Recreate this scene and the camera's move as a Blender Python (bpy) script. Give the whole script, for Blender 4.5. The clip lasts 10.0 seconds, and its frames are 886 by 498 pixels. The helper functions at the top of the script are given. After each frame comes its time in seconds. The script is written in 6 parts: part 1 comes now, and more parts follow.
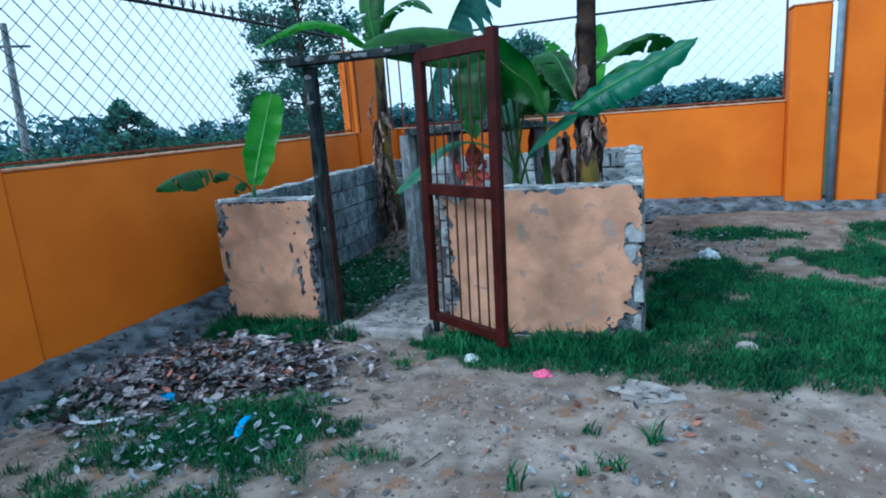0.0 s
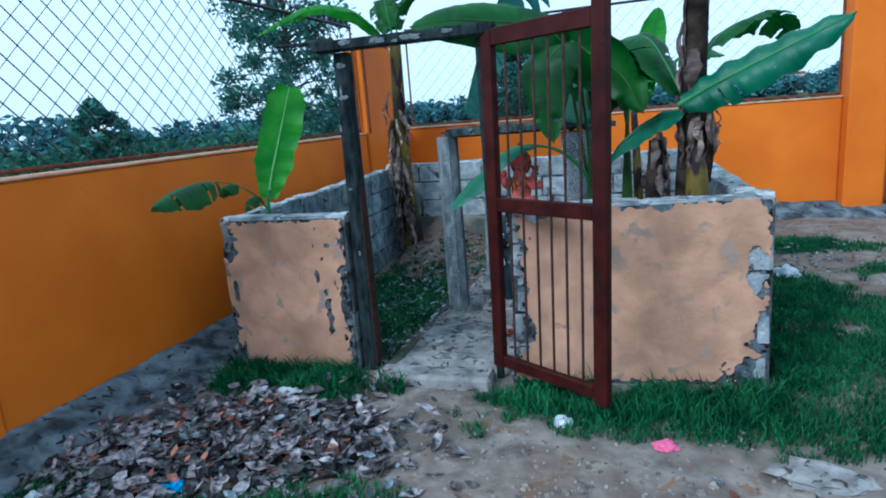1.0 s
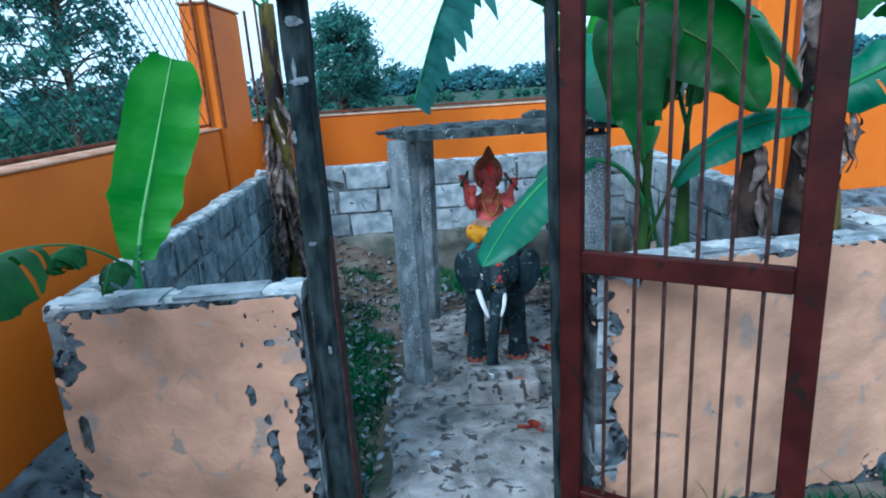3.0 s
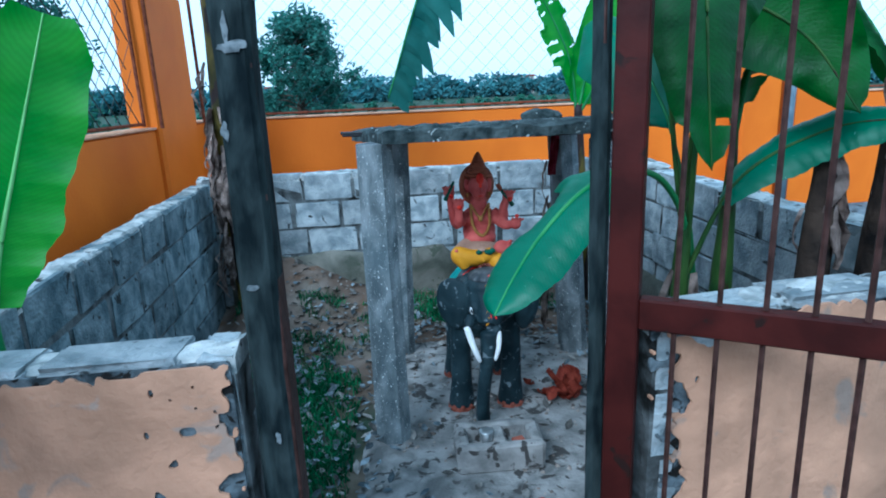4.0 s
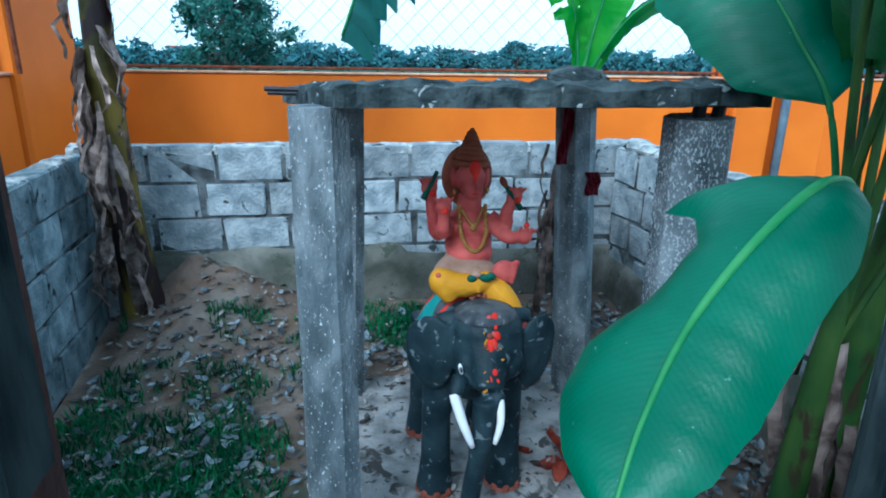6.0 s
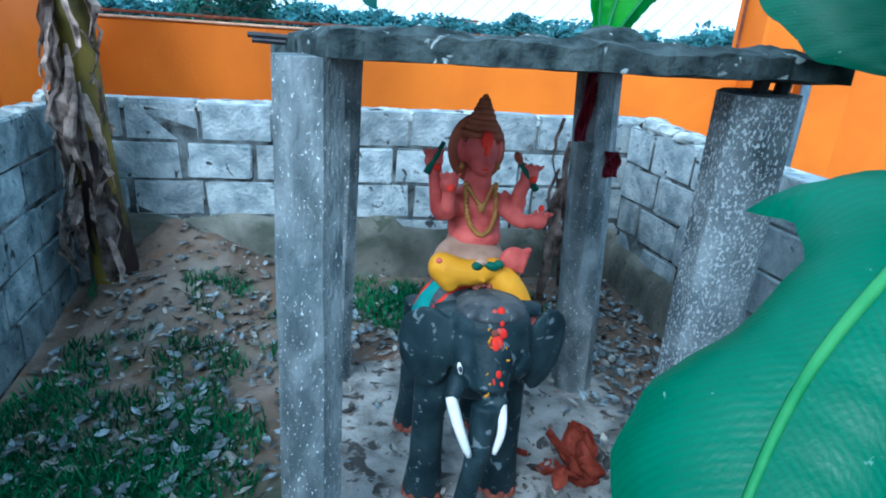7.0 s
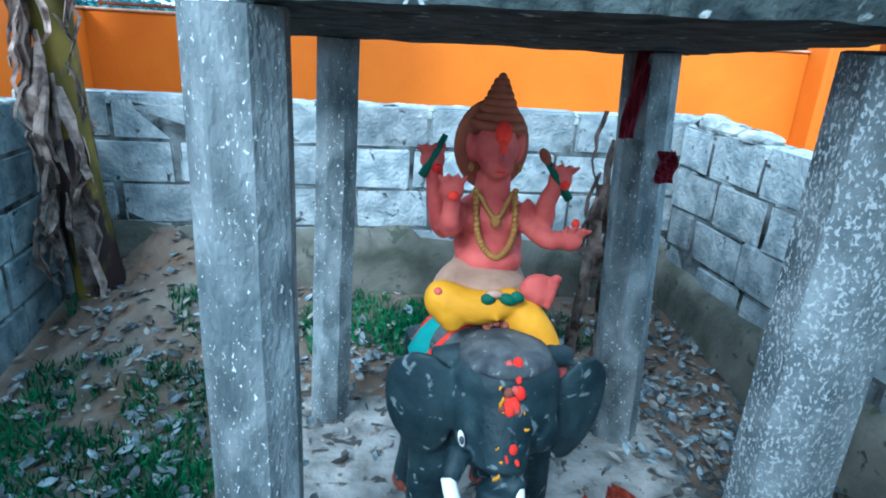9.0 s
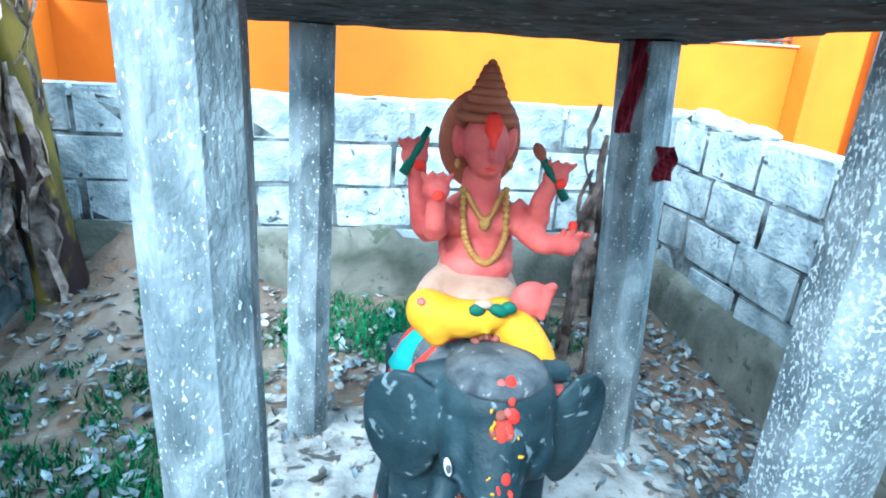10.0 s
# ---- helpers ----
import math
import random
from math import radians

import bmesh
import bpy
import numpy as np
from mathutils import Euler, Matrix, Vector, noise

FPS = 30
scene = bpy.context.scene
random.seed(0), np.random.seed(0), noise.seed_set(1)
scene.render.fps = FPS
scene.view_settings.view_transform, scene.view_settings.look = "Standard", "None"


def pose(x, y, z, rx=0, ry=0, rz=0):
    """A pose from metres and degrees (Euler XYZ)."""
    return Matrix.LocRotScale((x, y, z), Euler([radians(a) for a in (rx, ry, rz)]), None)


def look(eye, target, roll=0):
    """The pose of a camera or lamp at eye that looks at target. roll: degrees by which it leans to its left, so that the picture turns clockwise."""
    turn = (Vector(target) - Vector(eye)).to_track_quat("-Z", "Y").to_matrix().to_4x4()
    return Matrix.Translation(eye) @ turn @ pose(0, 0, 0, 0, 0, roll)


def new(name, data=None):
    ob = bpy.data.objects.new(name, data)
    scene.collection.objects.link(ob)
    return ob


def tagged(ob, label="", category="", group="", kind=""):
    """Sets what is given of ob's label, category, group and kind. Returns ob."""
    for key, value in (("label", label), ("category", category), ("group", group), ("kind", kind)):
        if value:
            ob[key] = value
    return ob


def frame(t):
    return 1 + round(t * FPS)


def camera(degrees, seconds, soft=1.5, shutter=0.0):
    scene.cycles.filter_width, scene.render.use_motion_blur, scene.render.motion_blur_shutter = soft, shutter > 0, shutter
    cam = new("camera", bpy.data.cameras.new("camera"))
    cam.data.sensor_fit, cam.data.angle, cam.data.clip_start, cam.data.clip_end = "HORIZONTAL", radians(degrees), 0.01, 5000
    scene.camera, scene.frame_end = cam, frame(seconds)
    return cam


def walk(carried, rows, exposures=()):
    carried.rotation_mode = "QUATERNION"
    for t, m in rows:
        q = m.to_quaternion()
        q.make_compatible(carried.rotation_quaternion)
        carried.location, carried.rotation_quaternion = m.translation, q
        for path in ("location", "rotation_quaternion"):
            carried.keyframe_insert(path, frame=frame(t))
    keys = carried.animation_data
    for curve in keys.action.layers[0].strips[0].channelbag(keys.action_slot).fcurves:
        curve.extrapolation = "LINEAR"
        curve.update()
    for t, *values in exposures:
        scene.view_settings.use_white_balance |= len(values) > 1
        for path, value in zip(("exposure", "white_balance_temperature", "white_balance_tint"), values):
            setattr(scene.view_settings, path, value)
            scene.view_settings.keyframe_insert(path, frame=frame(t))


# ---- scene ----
cam = camera(72.7, 10.0, soft=1.9)
# seconds, x, y, z, yaw, pitch, roll
ROWS = [
    (0, 2.566, 0.632, 1.413, 20.21, -12.37, 4.33),
    (0.5, 2.239, 0.982, 1.452, 20.71, -12.58, 4.69),
    (1, 1.840, 1.212, 1.443, 17.97, -12.62, 4.51),
    (1.5, 1.539, 1.431, 1.475, 14.58, -13.64, 3.78),
    (2, 1.200, 1.758, 1.506, 9.43, -14.56, 4.07),
    (2.5, 0.984, 2.051, 1.497, 6.16, -14.14, 3.69),
    (2.7, 0.830, 2.179, 1.542, 2.93, -15.21, 3.75),
    (3.8, 0.649, 2.837, 1.481, -3.67, -15.07, 2.72),
    (4, 0.633, 2.944, 1.469, -4.33, -14.72, 2.48),
    (4.5, 0.552, 3.190, 1.451, -6.74, -14.23, 1.80),
    (5, 0.557, 3.489, 1.414, -8.47, -14.40, 1.80),
    (5.5, 0.569, 3.685, 1.399, -9.19, -15.50, 0.76),
    (7, 0.583, 4.045, 1.347, -9.72, -19.87, -3.81),
    (7.5, 0.597, 4.108, 1.327, -9.05, -20.17, -4.34),
    (8, 0.624, 4.201, 1.301, -8.10, -19.66, -3.93),
    (8.5, 0.691, 4.310, 1.280, -6.31, -19.57, -3.46),
    (9, 0.724, 4.393, 1.264, -5.99, -19.55, -3.26),
    (9.5, 0.727, 4.462, 1.251, -6.65, -19.65, -3.58),
    (10, 0.738, 4.508, 1.240, -7.49, -19.79, -3.59),
]
EXPOSURES = [(0.0, 0.0, 4980, 3), (1.0, 0.0, 4950, 3), (2.5, 0.33, 4850, 3), (4.0, 0.28, 4650, -1), (5.5, 0.34, 4800, -1), (7.0, 0.75, 4680, -3), (8.0, 0.82, 4680, -4), (8.5, 0.90, 4720, -4), (9.0, 1.07, 4720, -4), (9.5, 1.80, 4800, -5), (10.0, 2.14, 4850, -5)]
walk(cam, [(t, pose(x, y, z, 90 + pitch, roll, yaw)) for t, x, y, z, yaw, pitch, roll in ROWS], EXPOSURES)

# ---- world and light: bright overcast late afternoon ----
world = bpy.data.worlds.new("sky")
scene.world = world
world.use_nodes = True
wn, wl = world.node_tree.nodes, world.node_tree.links
sky = wn.new("ShaderNodeTexSky")
sky.sky_type, sky.sun_disc = "NISHITA", False
SUN_EL, SUN_ROT = radians(38), radians(213)
sky.sun_elevation, sky.sun_rotation, sky.air_density, sky.dust_density, sky.ozone_density = SUN_EL, SUN_ROT, 1.0, 3.0, 2.0
soften = wn.new("ShaderNodeHueSaturation")
soften.inputs["Saturation"].default_value = 0.45
background = wn["Background"]
background.inputs["Strength"].default_value = 0.15
wl.new(sky.outputs[0], soften.inputs["Color"])
veil = wn.new("ShaderNodeMix")     # thin bright cloud over the whole sky
veil.data_type = "RGBA"
veil.inputs["Factor"].default_value = 0.72
veil_a, veil_b = [i for i in veil.inputs if i.type == "RGBA"]
veil_b.default_value = (7.6, 8.9, 9.5, 1)
wl.new(soften.outputs[0], veil_a)
wl.new([o for o in veil.outputs if o.type == "RGBA"][0], background.inputs["Color"])
sun_data = bpy.data.lights.new("sun", "SUN")
sun_data.energy, sun_data.angle, sun_data.color = 2.4, radians(22), (1.0, 0.95, 0.88)
sun = new("sun", sun_data)
sun.matrix_world = look((2 * math.sin(SUN_ROT), 2 * math.cos(SUN_ROT), 2 * math.tan(SUN_EL)), (0, 0, 0))

# ---- materials ----
def mat(name, c1, c2, scale=6.0, rough=0.85, bump=0.3, fine=70.0, spots=None, spot_at=0.62, spot_scale=14.0, metallic=0.0, piece=0.0, stain=0.25, spec=0.2, through_light=0.0, island=0.0, stretch=(1, 1, 1), veins=0):
    """Two colours mixed by noise, a broad stain over them, optional spots of a third colour, and fine relief."""
    m = bpy.data.materials.new(name)
    m.use_nodes = True
    n, l = m.node_tree.nodes, m.node_tree.links
    b = n["Principled BSDF"]
    geo = n.new("ShaderNodeNewGeometry")
    place = n.new("ShaderNodeVectorMath")
    place.operation = "MULTIPLY"
    place.inputs[1].default_value = stretch
    l.new(geo.outputs["Position"], place.inputs[0])

    def noise_tex(s, detail=4.0, dist=0.0):
        t = n.new("ShaderNodeTexNoise")
        t.inputs["Scale"].default_value, t.inputs["Detail"].default_value, t.inputs["Distortion"].default_value = s, detail, dist
        l.new(place.outputs[0], t.inputs["Vector"])
        return t.outputs["Fac"]

    def ramp(fac, a, z, lo=0.35, hi=0.65):
        r = n.new("ShaderNodeValToRGB")
        r.color_ramp.elements[0].position, r.color_ramp.elements[1].position = lo, hi
        r.color_ramp.elements[0].color, r.color_ramp.elements[1].color = (*a, 1), (*z, 1)
        l.new(fac, r.inputs["Fac"])
        return r.outputs["Color"]

    def mix(fac, a, z, kind="MIX"):
        x = n.new("ShaderNodeMix")
        x.data_type, x.blend_type = "RGBA", kind
        if isinstance(fac, float):
            x.inputs["Factor"].default_value = fac
        else:
            l.new(fac, x.inputs["Factor"])
        for k, v in (("A", a), ("B", z)):
            sock = [i for i in x.inputs if i.name == k and i.type == "RGBA"][0]
            if isinstance(v, tuple):
                sock.default_value = (*v, 1)
            else:
                l.new(v, sock)
        return [o for o in x.outputs if o.type == "RGBA"][0]

    colour = ramp(noise_tex(scale, 6.0, 0.4), c1, c2)
    if stain:
        colour = mix(stain, colour, ramp(noise_tex(scale * 0.22, 3.0, 0.8), (0.35, 0.35, 0.35), (1.2, 1.2, 1.2), 0.3, 0.7), "MULTIPLY")
    if spots:
        colour = mix(ramp(noise_tex(spot_scale, 7.0, 0.6), (0, 0, 0), (1, 1, 1), spot_at, spot_at + 0.05), colour, spots)
    if piece:
        info = n.new("ShaderNodeObjectInfo")
        lo, hi = 1.0 - piece, 1.0 + piece
        colour = mix(1.0, colour, ramp(info.outputs["Random"], (lo, lo, lo), (hi, hi, hi), 0.0, 1.0), "MULTIPLY")
    if island:
        lo, hi = 1.0 - island, 1.0 + island
        colour = mix(1.0, colour, ramp(geo.outputs["Random Per Island"], (lo, lo, lo), (hi, hi, hi), 0.0, 1.0), "MULTIPLY")
    if veins:
        across, wave = n.new("ShaderNodeUVMap"), n.new("ShaderNodeTexWave")
        wave.inputs["Scale"].default_value, wave.inputs["Distortion"].default_value, wave.inputs["Detail"].default_value = veins * 0.5, 2.5, 3.0
        l.new(across.outputs[0], wave.inputs["Vector"])
        colour = mix(1.0, colour, ramp(wave.outputs["Fac"], (0.92, 0.92, 0.92), (1.04, 1.04, 1.04), 0.0, 1.0), "MULTIPLY")
    l.new(colour, b.inputs["Base Color"])
    b.inputs["Roughness"].default_value, b.inputs["Metallic"].default_value = rough, metallic
    b.inputs["Specular IOR Level"].default_value = spec
    if bump:
        bp = n.new("ShaderNodeBump")
        bp.inputs["Strength"].default_value, bp.inputs["Distance"].default_value = bump, 0.01
        l.new(noise_tex(fine, 8.0), bp.inputs["Height"])
        l.new(bp.outputs["Normal"], b.inputs["Normal"])
        if veins:
            ridge = n.new("ShaderNodeBump")
            ridge.inputs["Strength"].default_value, ridge.inputs["Distance"].default_value = 0.10, 0.0015
            l.new(wave.outputs["Fac"], ridge.inputs["Height"])
            l.new(bp.outputs["Normal"], ridge.inputs["Normal"])
            l.new(ridge.outputs["Normal"], b.inputs["Normal"])
    if through_light:
        tr, add = n.new("ShaderNodeBsdfTranslucent"), n.new("ShaderNodeMixShader")
        add.inputs[0].default_value = through_light
        l.new(colour, tr.inputs["Color"])
        l.new(b.outputs[0], add.inputs[1])
        l.new(tr.outputs[0], add.inputs[2])
        l.new(add.outputs[0], n["Material Output"].inputs["Surface"])
    return m


ORANGE = mat("orange wall paint", (0.60, 0.135, 0.004), (0.68, 0.165, 0.006), 2.0, 0.6, 0.15, 40, stain=0.25)
COPING = mat("dusty coping", (0.48, 0.23, 0.12), (0.66, 0.40, 0.27), 7.0, 0.9, 0.3)
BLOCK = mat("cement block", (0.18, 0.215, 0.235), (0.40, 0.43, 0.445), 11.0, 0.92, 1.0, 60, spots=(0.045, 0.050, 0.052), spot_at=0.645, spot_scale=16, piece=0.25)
# the block in a darker, bluer grey, for the west side wall
BLOCK_DARK = mat("dark grey cement block", (0.090, 0.130, 0.152), (0.25, 0.305, 0.33), 11.0, 0.92, 1.0, 60, spots=(0.030, 0.036, 0.038), spot_at=0.63, spot_scale=16, piece=0.25)
MORTAR = mat("rough mortar joint", (0.008, 0.009, 0.009), (0.17, 0.185, 0.19), 9.0, 0.95, 0.9, 50)
RENDER = mat("cement scratch coat", (0.020, 0.027, 0.032), (0.14, 0.168, 0.19), 18.0, 0.93, 0.9, 60, spots=(0.008, 0.008, 0.008), spot_at=0.55, spot_scale=26)
BAND = mat("mossy cement render", (0.065, 0.07, 0.055), (0.19, 0.18, 0.155), 5.0, 0.93, 0.6, 50, spots=(0.06, 0.068, 0.05), spot_at=0.62, spot_scale=16, stain=0.5)
CAPPING = mat("cement capping", (0.16, 0.185, 0.19), (0.52, 0.53, 0.52), 12.0, 0.92, 0.8, 60, spots=(0.03, 0.03, 0.03), spot_at=0.61, spot_scale=16)
PLASTER = mat("peach wash plaster", (0.405, 0.232, 0.148), (0.585, 0.332, 0.212), 6.0, 0.9, 0.4, 50, spots=(0.30, 0.22, 0.175), spot_at=0.60, spot_scale=7, stain=0.45)
CONCRETE = mat("weathered concrete", (0.105, 0.132, 0.147), (0.29, 0.325, 0.345), 16.0, 0.88, 0.6, 110, spots=(0.60, 0.64, 0.65), spot_at=0.635, spot_scale=170, stain=0.8, stretch=(1, 1, 0.5))
PITTED = mat("pitted pale concrete", (0.085, 0.11, 0.125), (0.25, 0.285, 0.305), 12.0, 0.85, 0.5, 140, spots=(0.42, 0.46, 0.485), spot_at=0.54, spot_scale=185, stain=0.6, stretch=(1, 1, 0.6))
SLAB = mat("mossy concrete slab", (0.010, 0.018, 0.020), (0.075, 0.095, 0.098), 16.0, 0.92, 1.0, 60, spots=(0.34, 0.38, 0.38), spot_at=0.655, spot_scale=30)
PAD = mat("dusty cement floor", (0.13, 0.13, 0.128), (0.33, 0.32, 0.31), 9.0, 0.95, 0.8, 50, spots=(0.055, 0.052, 0.05), spot_at=0.575, spot_scale=15)
APRON = mat("grey cement apron", (0.030, 0.040, 0.047), (0.17, 0.21, 0.24), 7.0, 0.93, 1.0, 30, spots=(0.016, 0.016, 0.016), spot_at=0.60, spot_scale=17)
TIMBER = mat("grey weathered timber", (0.005, 0.009, 0.011), (0.032, 0.044, 0.046), 22.0, 0.85, 0.7, 60, spots=(0.22, 0.25, 0.25), spot_at=0.70, spot_scale=13, stretch=(1, 1, 0.35), spec=0.06)
RED_STEEL = mat("red oxide painted steel", (0.024, 0.0042, 0.0038), (0.048, 0.0085, 0.007), 9.0, 0.5, 0.08, 60, spots=(0.014, 0.007, 0.006), spot_at=0.62, spec=0.12)
ROD = mat("dark steel rod", (0.03, 0.015, 0.013), (0.07, 0.035, 0.03), 30.0, 0.55, 0.2, metallic=0.3)
BLACK_STEEL = mat("black painted steel", (0.012, 0.014, 0.018), (0.03, 0.03, 0.035), 20.0, 0.5, 0.1)
WIRE = mat("weathered wire", (0.022, 0.030, 0.030), (0.07, 0.085, 0.085), 20.0, 0.55, 0.0, metallic=0.3)
RUST = mat("rusty steel", (0.10, 0.025, 0.012), (0.20, 0.06, 0.03), 25.0, 0.85, 0.4)
PIPE = mat("grey blue pipe", (0.11, 0.16, 0.21), (0.18, 0.24, 0.29), 10.0, 0.45, 0.1)
LEAF = mat("banana leaf", (0.003, 0.054, 0.006), (0.016, 0.120, 0.012), 7.0, 0.45, 0.15, 120, spec=0.35, through_light=0.36, stain=0.35, veins=46)
LEAF_YOUNG = mat("young banana leaf", (0.035, 0.24, 0.018), (0.075, 0.34, 0.03), 7.0, 0.45, 0.1, 120, spec=0.35, through_light=0.45, stain=0.25, veins=40)
LEAF_BLUE = mat("waxy banana leaf", (0.005, 0.118, 0.056), (0.018, 0.185, 0.096), 5.0, 0.47, 0.12, 150, spots=(0.22, 0.40, 0.36), spot_at=0.71, spot_scale=60, spec=0.45, through_light=0.26, stain=0.35, veins=62)
LEAF_OLD = mat("faded torn banana leaf", (0.022, 0.105, 0.090), (0.055, 0.18, 0.155), 6.0, 0.6, 0.15, 120, through_light=0.3, stain=0.35)
MIDRIB = mat("leaf midrib", (0.028, 0.15, 0.045), (0.06, 0.22, 0.07), 10.0, 0.5, 0.1)
STEM = mat("banana stem", (0.035, 0.033, 0.009), (0.17, 0.12, 0.02), 9.0, 0.55, 0.3, spots=(0.020, 0.012, 0.012), spot_at=0.50, spot_scale=7, stretch=(1, 1, 0.4))
DEAD = mat("dry banana leaf", (0.095, 0.068, 0.058), (0.52, 0.41, 0.36), 16.0, 0.9, 0.5, piece=0.55)
DARK_STEM = mat("dark old banana stem", (0.010, 0.009, 0.009), (0.06, 0.042, 0.032), 10.0, 0.85, 0.6, spec=0.05)
FOLIAGE = mat("tree foliage", (0.009, 0.050, 0.030), (0.024, 0.090, 0.048), 3.0, 0.7, 0.0, through_light=0.3, island=0.4)
SHRUB = mat("shrub foliage", (0.026, 0.108, 0.076), (0.062, 0.175, 0.112), 2.0, 0.7, 0.0, through_light=0.25, island=0.45)
# bluish lift of the base colour stands for haze over the distance
HAZE_FOLIAGE = mat("distant foliage with haze tint", (0.045, 0.135, 0.155), (0.075, 0.19, 0.205), 0.3, 0.9, 0.0, island=0.3)
BARK = mat("tree bark", (0.05, 0.04, 0.03), (0.12, 0.09, 0.07), 12.0, 0.9, 0.5)
GRASS = mat("grass", (0.007, 0.072, 0.030), (0.034, 0.175, 0.062), 4.0, 0.6, 0.0, through_light=0.25, island=0.55, stain=0.4)
LITTER = mat("dry leaf litter", (0.075, 0.072, 0.068), (0.235, 0.225, 0.21), 25.0, 0.9, 0.2, island=0.75)
GREEN_STEM = mat("green banana stalk", (0.012, 0.05, 0.012), (0.05, 0.10, 0.02), 12.0, 0.55, 0.2, spots=(0.03, 0.02, 0.012), spot_at=0.6, stretch=(1, 1, 0.4))
# paler teal than the leaf itself: air haze mixed into its colour
HAZE_LEAF = mat("tree foliage with haze tint", (0.042, 0.145, 0.120), (0.095, 0.245, 0.195), 3.0, 0.7, 0.0, through_light=0.35, island=0.45)
HEAP = mat("heaped dry leaves", (0.014, 0.013, 0.015), (0.27, 0.245, 0.255), 25.0, 0.9, 0.2, island=0.95)
PALE_RIB = mat("pale leaf rib", (0.16, 0.42, 0.12), (0.26, 0.52, 0.20), 10.0, 0.5, 0.1)
FLECK = mat("pale paint fleck", (0.07, 0.085, 0.095), (0.19, 0.215, 0.23), 60.0, 0.8, 0.3)
SKIN = mat("pink painted plaster", (0.42, 0.065, 0.060), (0.60, 0.125, 0.105), 14.0, 0.6, 0.2, 80, stain=0.3)
VERMILION = mat("vermilion powder", (0.55, 0.02, 0.015), (0.75, 0.05, 0.03), 20.0, 0.9, 0.2)
CROWN = mat("brown painted plaster", (0.20, 0.05, 0.028), (0.33, 0.10, 0.05), 14.0, 0.65, 0.2)
YELLOW = mat("yellow painted plaster", (0.55, 0.235, 0.006), (0.66, 0.315, 0.012), 12.0, 0.6, 0.2, stain=0.3)
CREAM = mat("cream painted plaster", (0.30, 0.175, 0.12), (0.47, 0.30, 0.22), 14.0, 0.7, 0.2, stain=0.35)
HIDE = mat("blue black painted plaster", (0.007, 0.017, 0.023), (0.027, 0.047, 0.057), 9.0, 0.55, 0.3, 90, spots=(0.14, 0.17, 0.19), spot_at=0.62, spot_scale=32, spec=0.22)
HIDE_GREY = mat("worn grey plaster", (0.035, 0.043, 0.052), (0.12, 0.13, 0.14), 20.0, 0.75, 0.4, spots=(0.20, 0.21, 0.22), spot_at=0.64, spot_scale=40)
TEAL = mat("teal paint", (0.05, 0.30, 0.28), (0.08, 0.38, 0.36), 12.0, 0.6, 0.1)
GREEN_PAINT = mat("dark green paint", (0.01, 0.07, 0.045), (0.02, 0.11, 0.07), 12.0, 0.6, 0.1)
GOLD = mat("old gold paint", (0.26, 0.12, 0.03), (0.42, 0.22, 0.06), 40.0, 0.6, 0.3)
IVORY = mat("ivory white paint", (0.66, 0.68, 0.70), (0.80, 0.80, 0.80), 15.0, 0.5, 0.1)
RED_LEAF = mat("red dry petals", (0.22, 0.035, 0.022), (0.40, 0.085, 0.05), 25.0, 0.8, 0.3)
WHITE_PLASTIC = mat("white plastic", (0.36, 0.42, 0.46), (0.58, 0.63, 0.66), 12.0, 0.45, 0.2)
BLUE_PLASTIC = mat("blue plastic", (0.02, 0.25, 0.62), (0.04, 0.36, 0.75), 10.0, 0.4, 0.1)
PINK_PLASTIC = mat("pink plastic", (0.60, 0.10, 0.22), (0.72, 0.16, 0.30), 10.0, 0.5, 0.1)
ORANGE_PAPER = mat("orange wrapper", (0.70, 0.16, 0.06), (0.75, 0.40, 0.25), 30.0, 0.6, 0.1)
SILVER = mat("dull silver", (0.45, 0.47, 0.48), (0.65, 0.66, 0.66), 15.0, 0.35, 0.1, metallic=0.8)
BRICK_RED = mat("broken red brick", (0.16, 0.045, 0.03), (0.28, 0.09, 0.06), 18.0, 0.9, 0.5)
WALLWASH = mat("distant pale wall", (0.40, 0.38, 0.36), (0.55, 0.50, 0.46), 2.0, 0.9, 0.0)


# ---- building helpers ----
ORIGIN = {}


def smooth(me):
    me.polygons.foreach_set("use_smooth", [True] * len(me.polygons))


def thing(name, at, label, category, group="", kind=""):
    ob = new(name)
    ob.empty_display_size = 0.1
    ob.location = at
    ORIGIN[ob] = Vector(at)
    return tagged(ob, label, category, group, kind)


def mesh_of(name, bm, mats, origin=(0, 0, 0), soft=False):
    bmesh.ops.translate(bm, verts=bm.verts, vec=-Vector(origin))
    me = bpy.data.meshes.new(name)
    bm.to_mesh(me)
    bm.free()
    for m in mats if isinstance(mats, (list, tuple)) else [mats]:
        me.materials.append(m)
    if soft:
        smooth(me)
    return me


def part(name, bm, mats, parent, label="", soft=False):
    """A bmesh in world coordinates, as one mesh under a thing or a part."""
    ob = new(name, mesh_of(name, bm, mats, ORIGIN[parent], soft))
    ob.parent = parent
    ORIGIN[ob] = ORIGIN[parent]
    return tagged(ob, label)


def single(name, bm, mats, at, label, category, group="", kind="", soft=False):
    ob = new(name, mesh_of(name, bm, mats, at, soft))
    ob.location = at
    ORIGIN[ob] = Vector(at)
    return tagged(ob, label, category, group, kind)


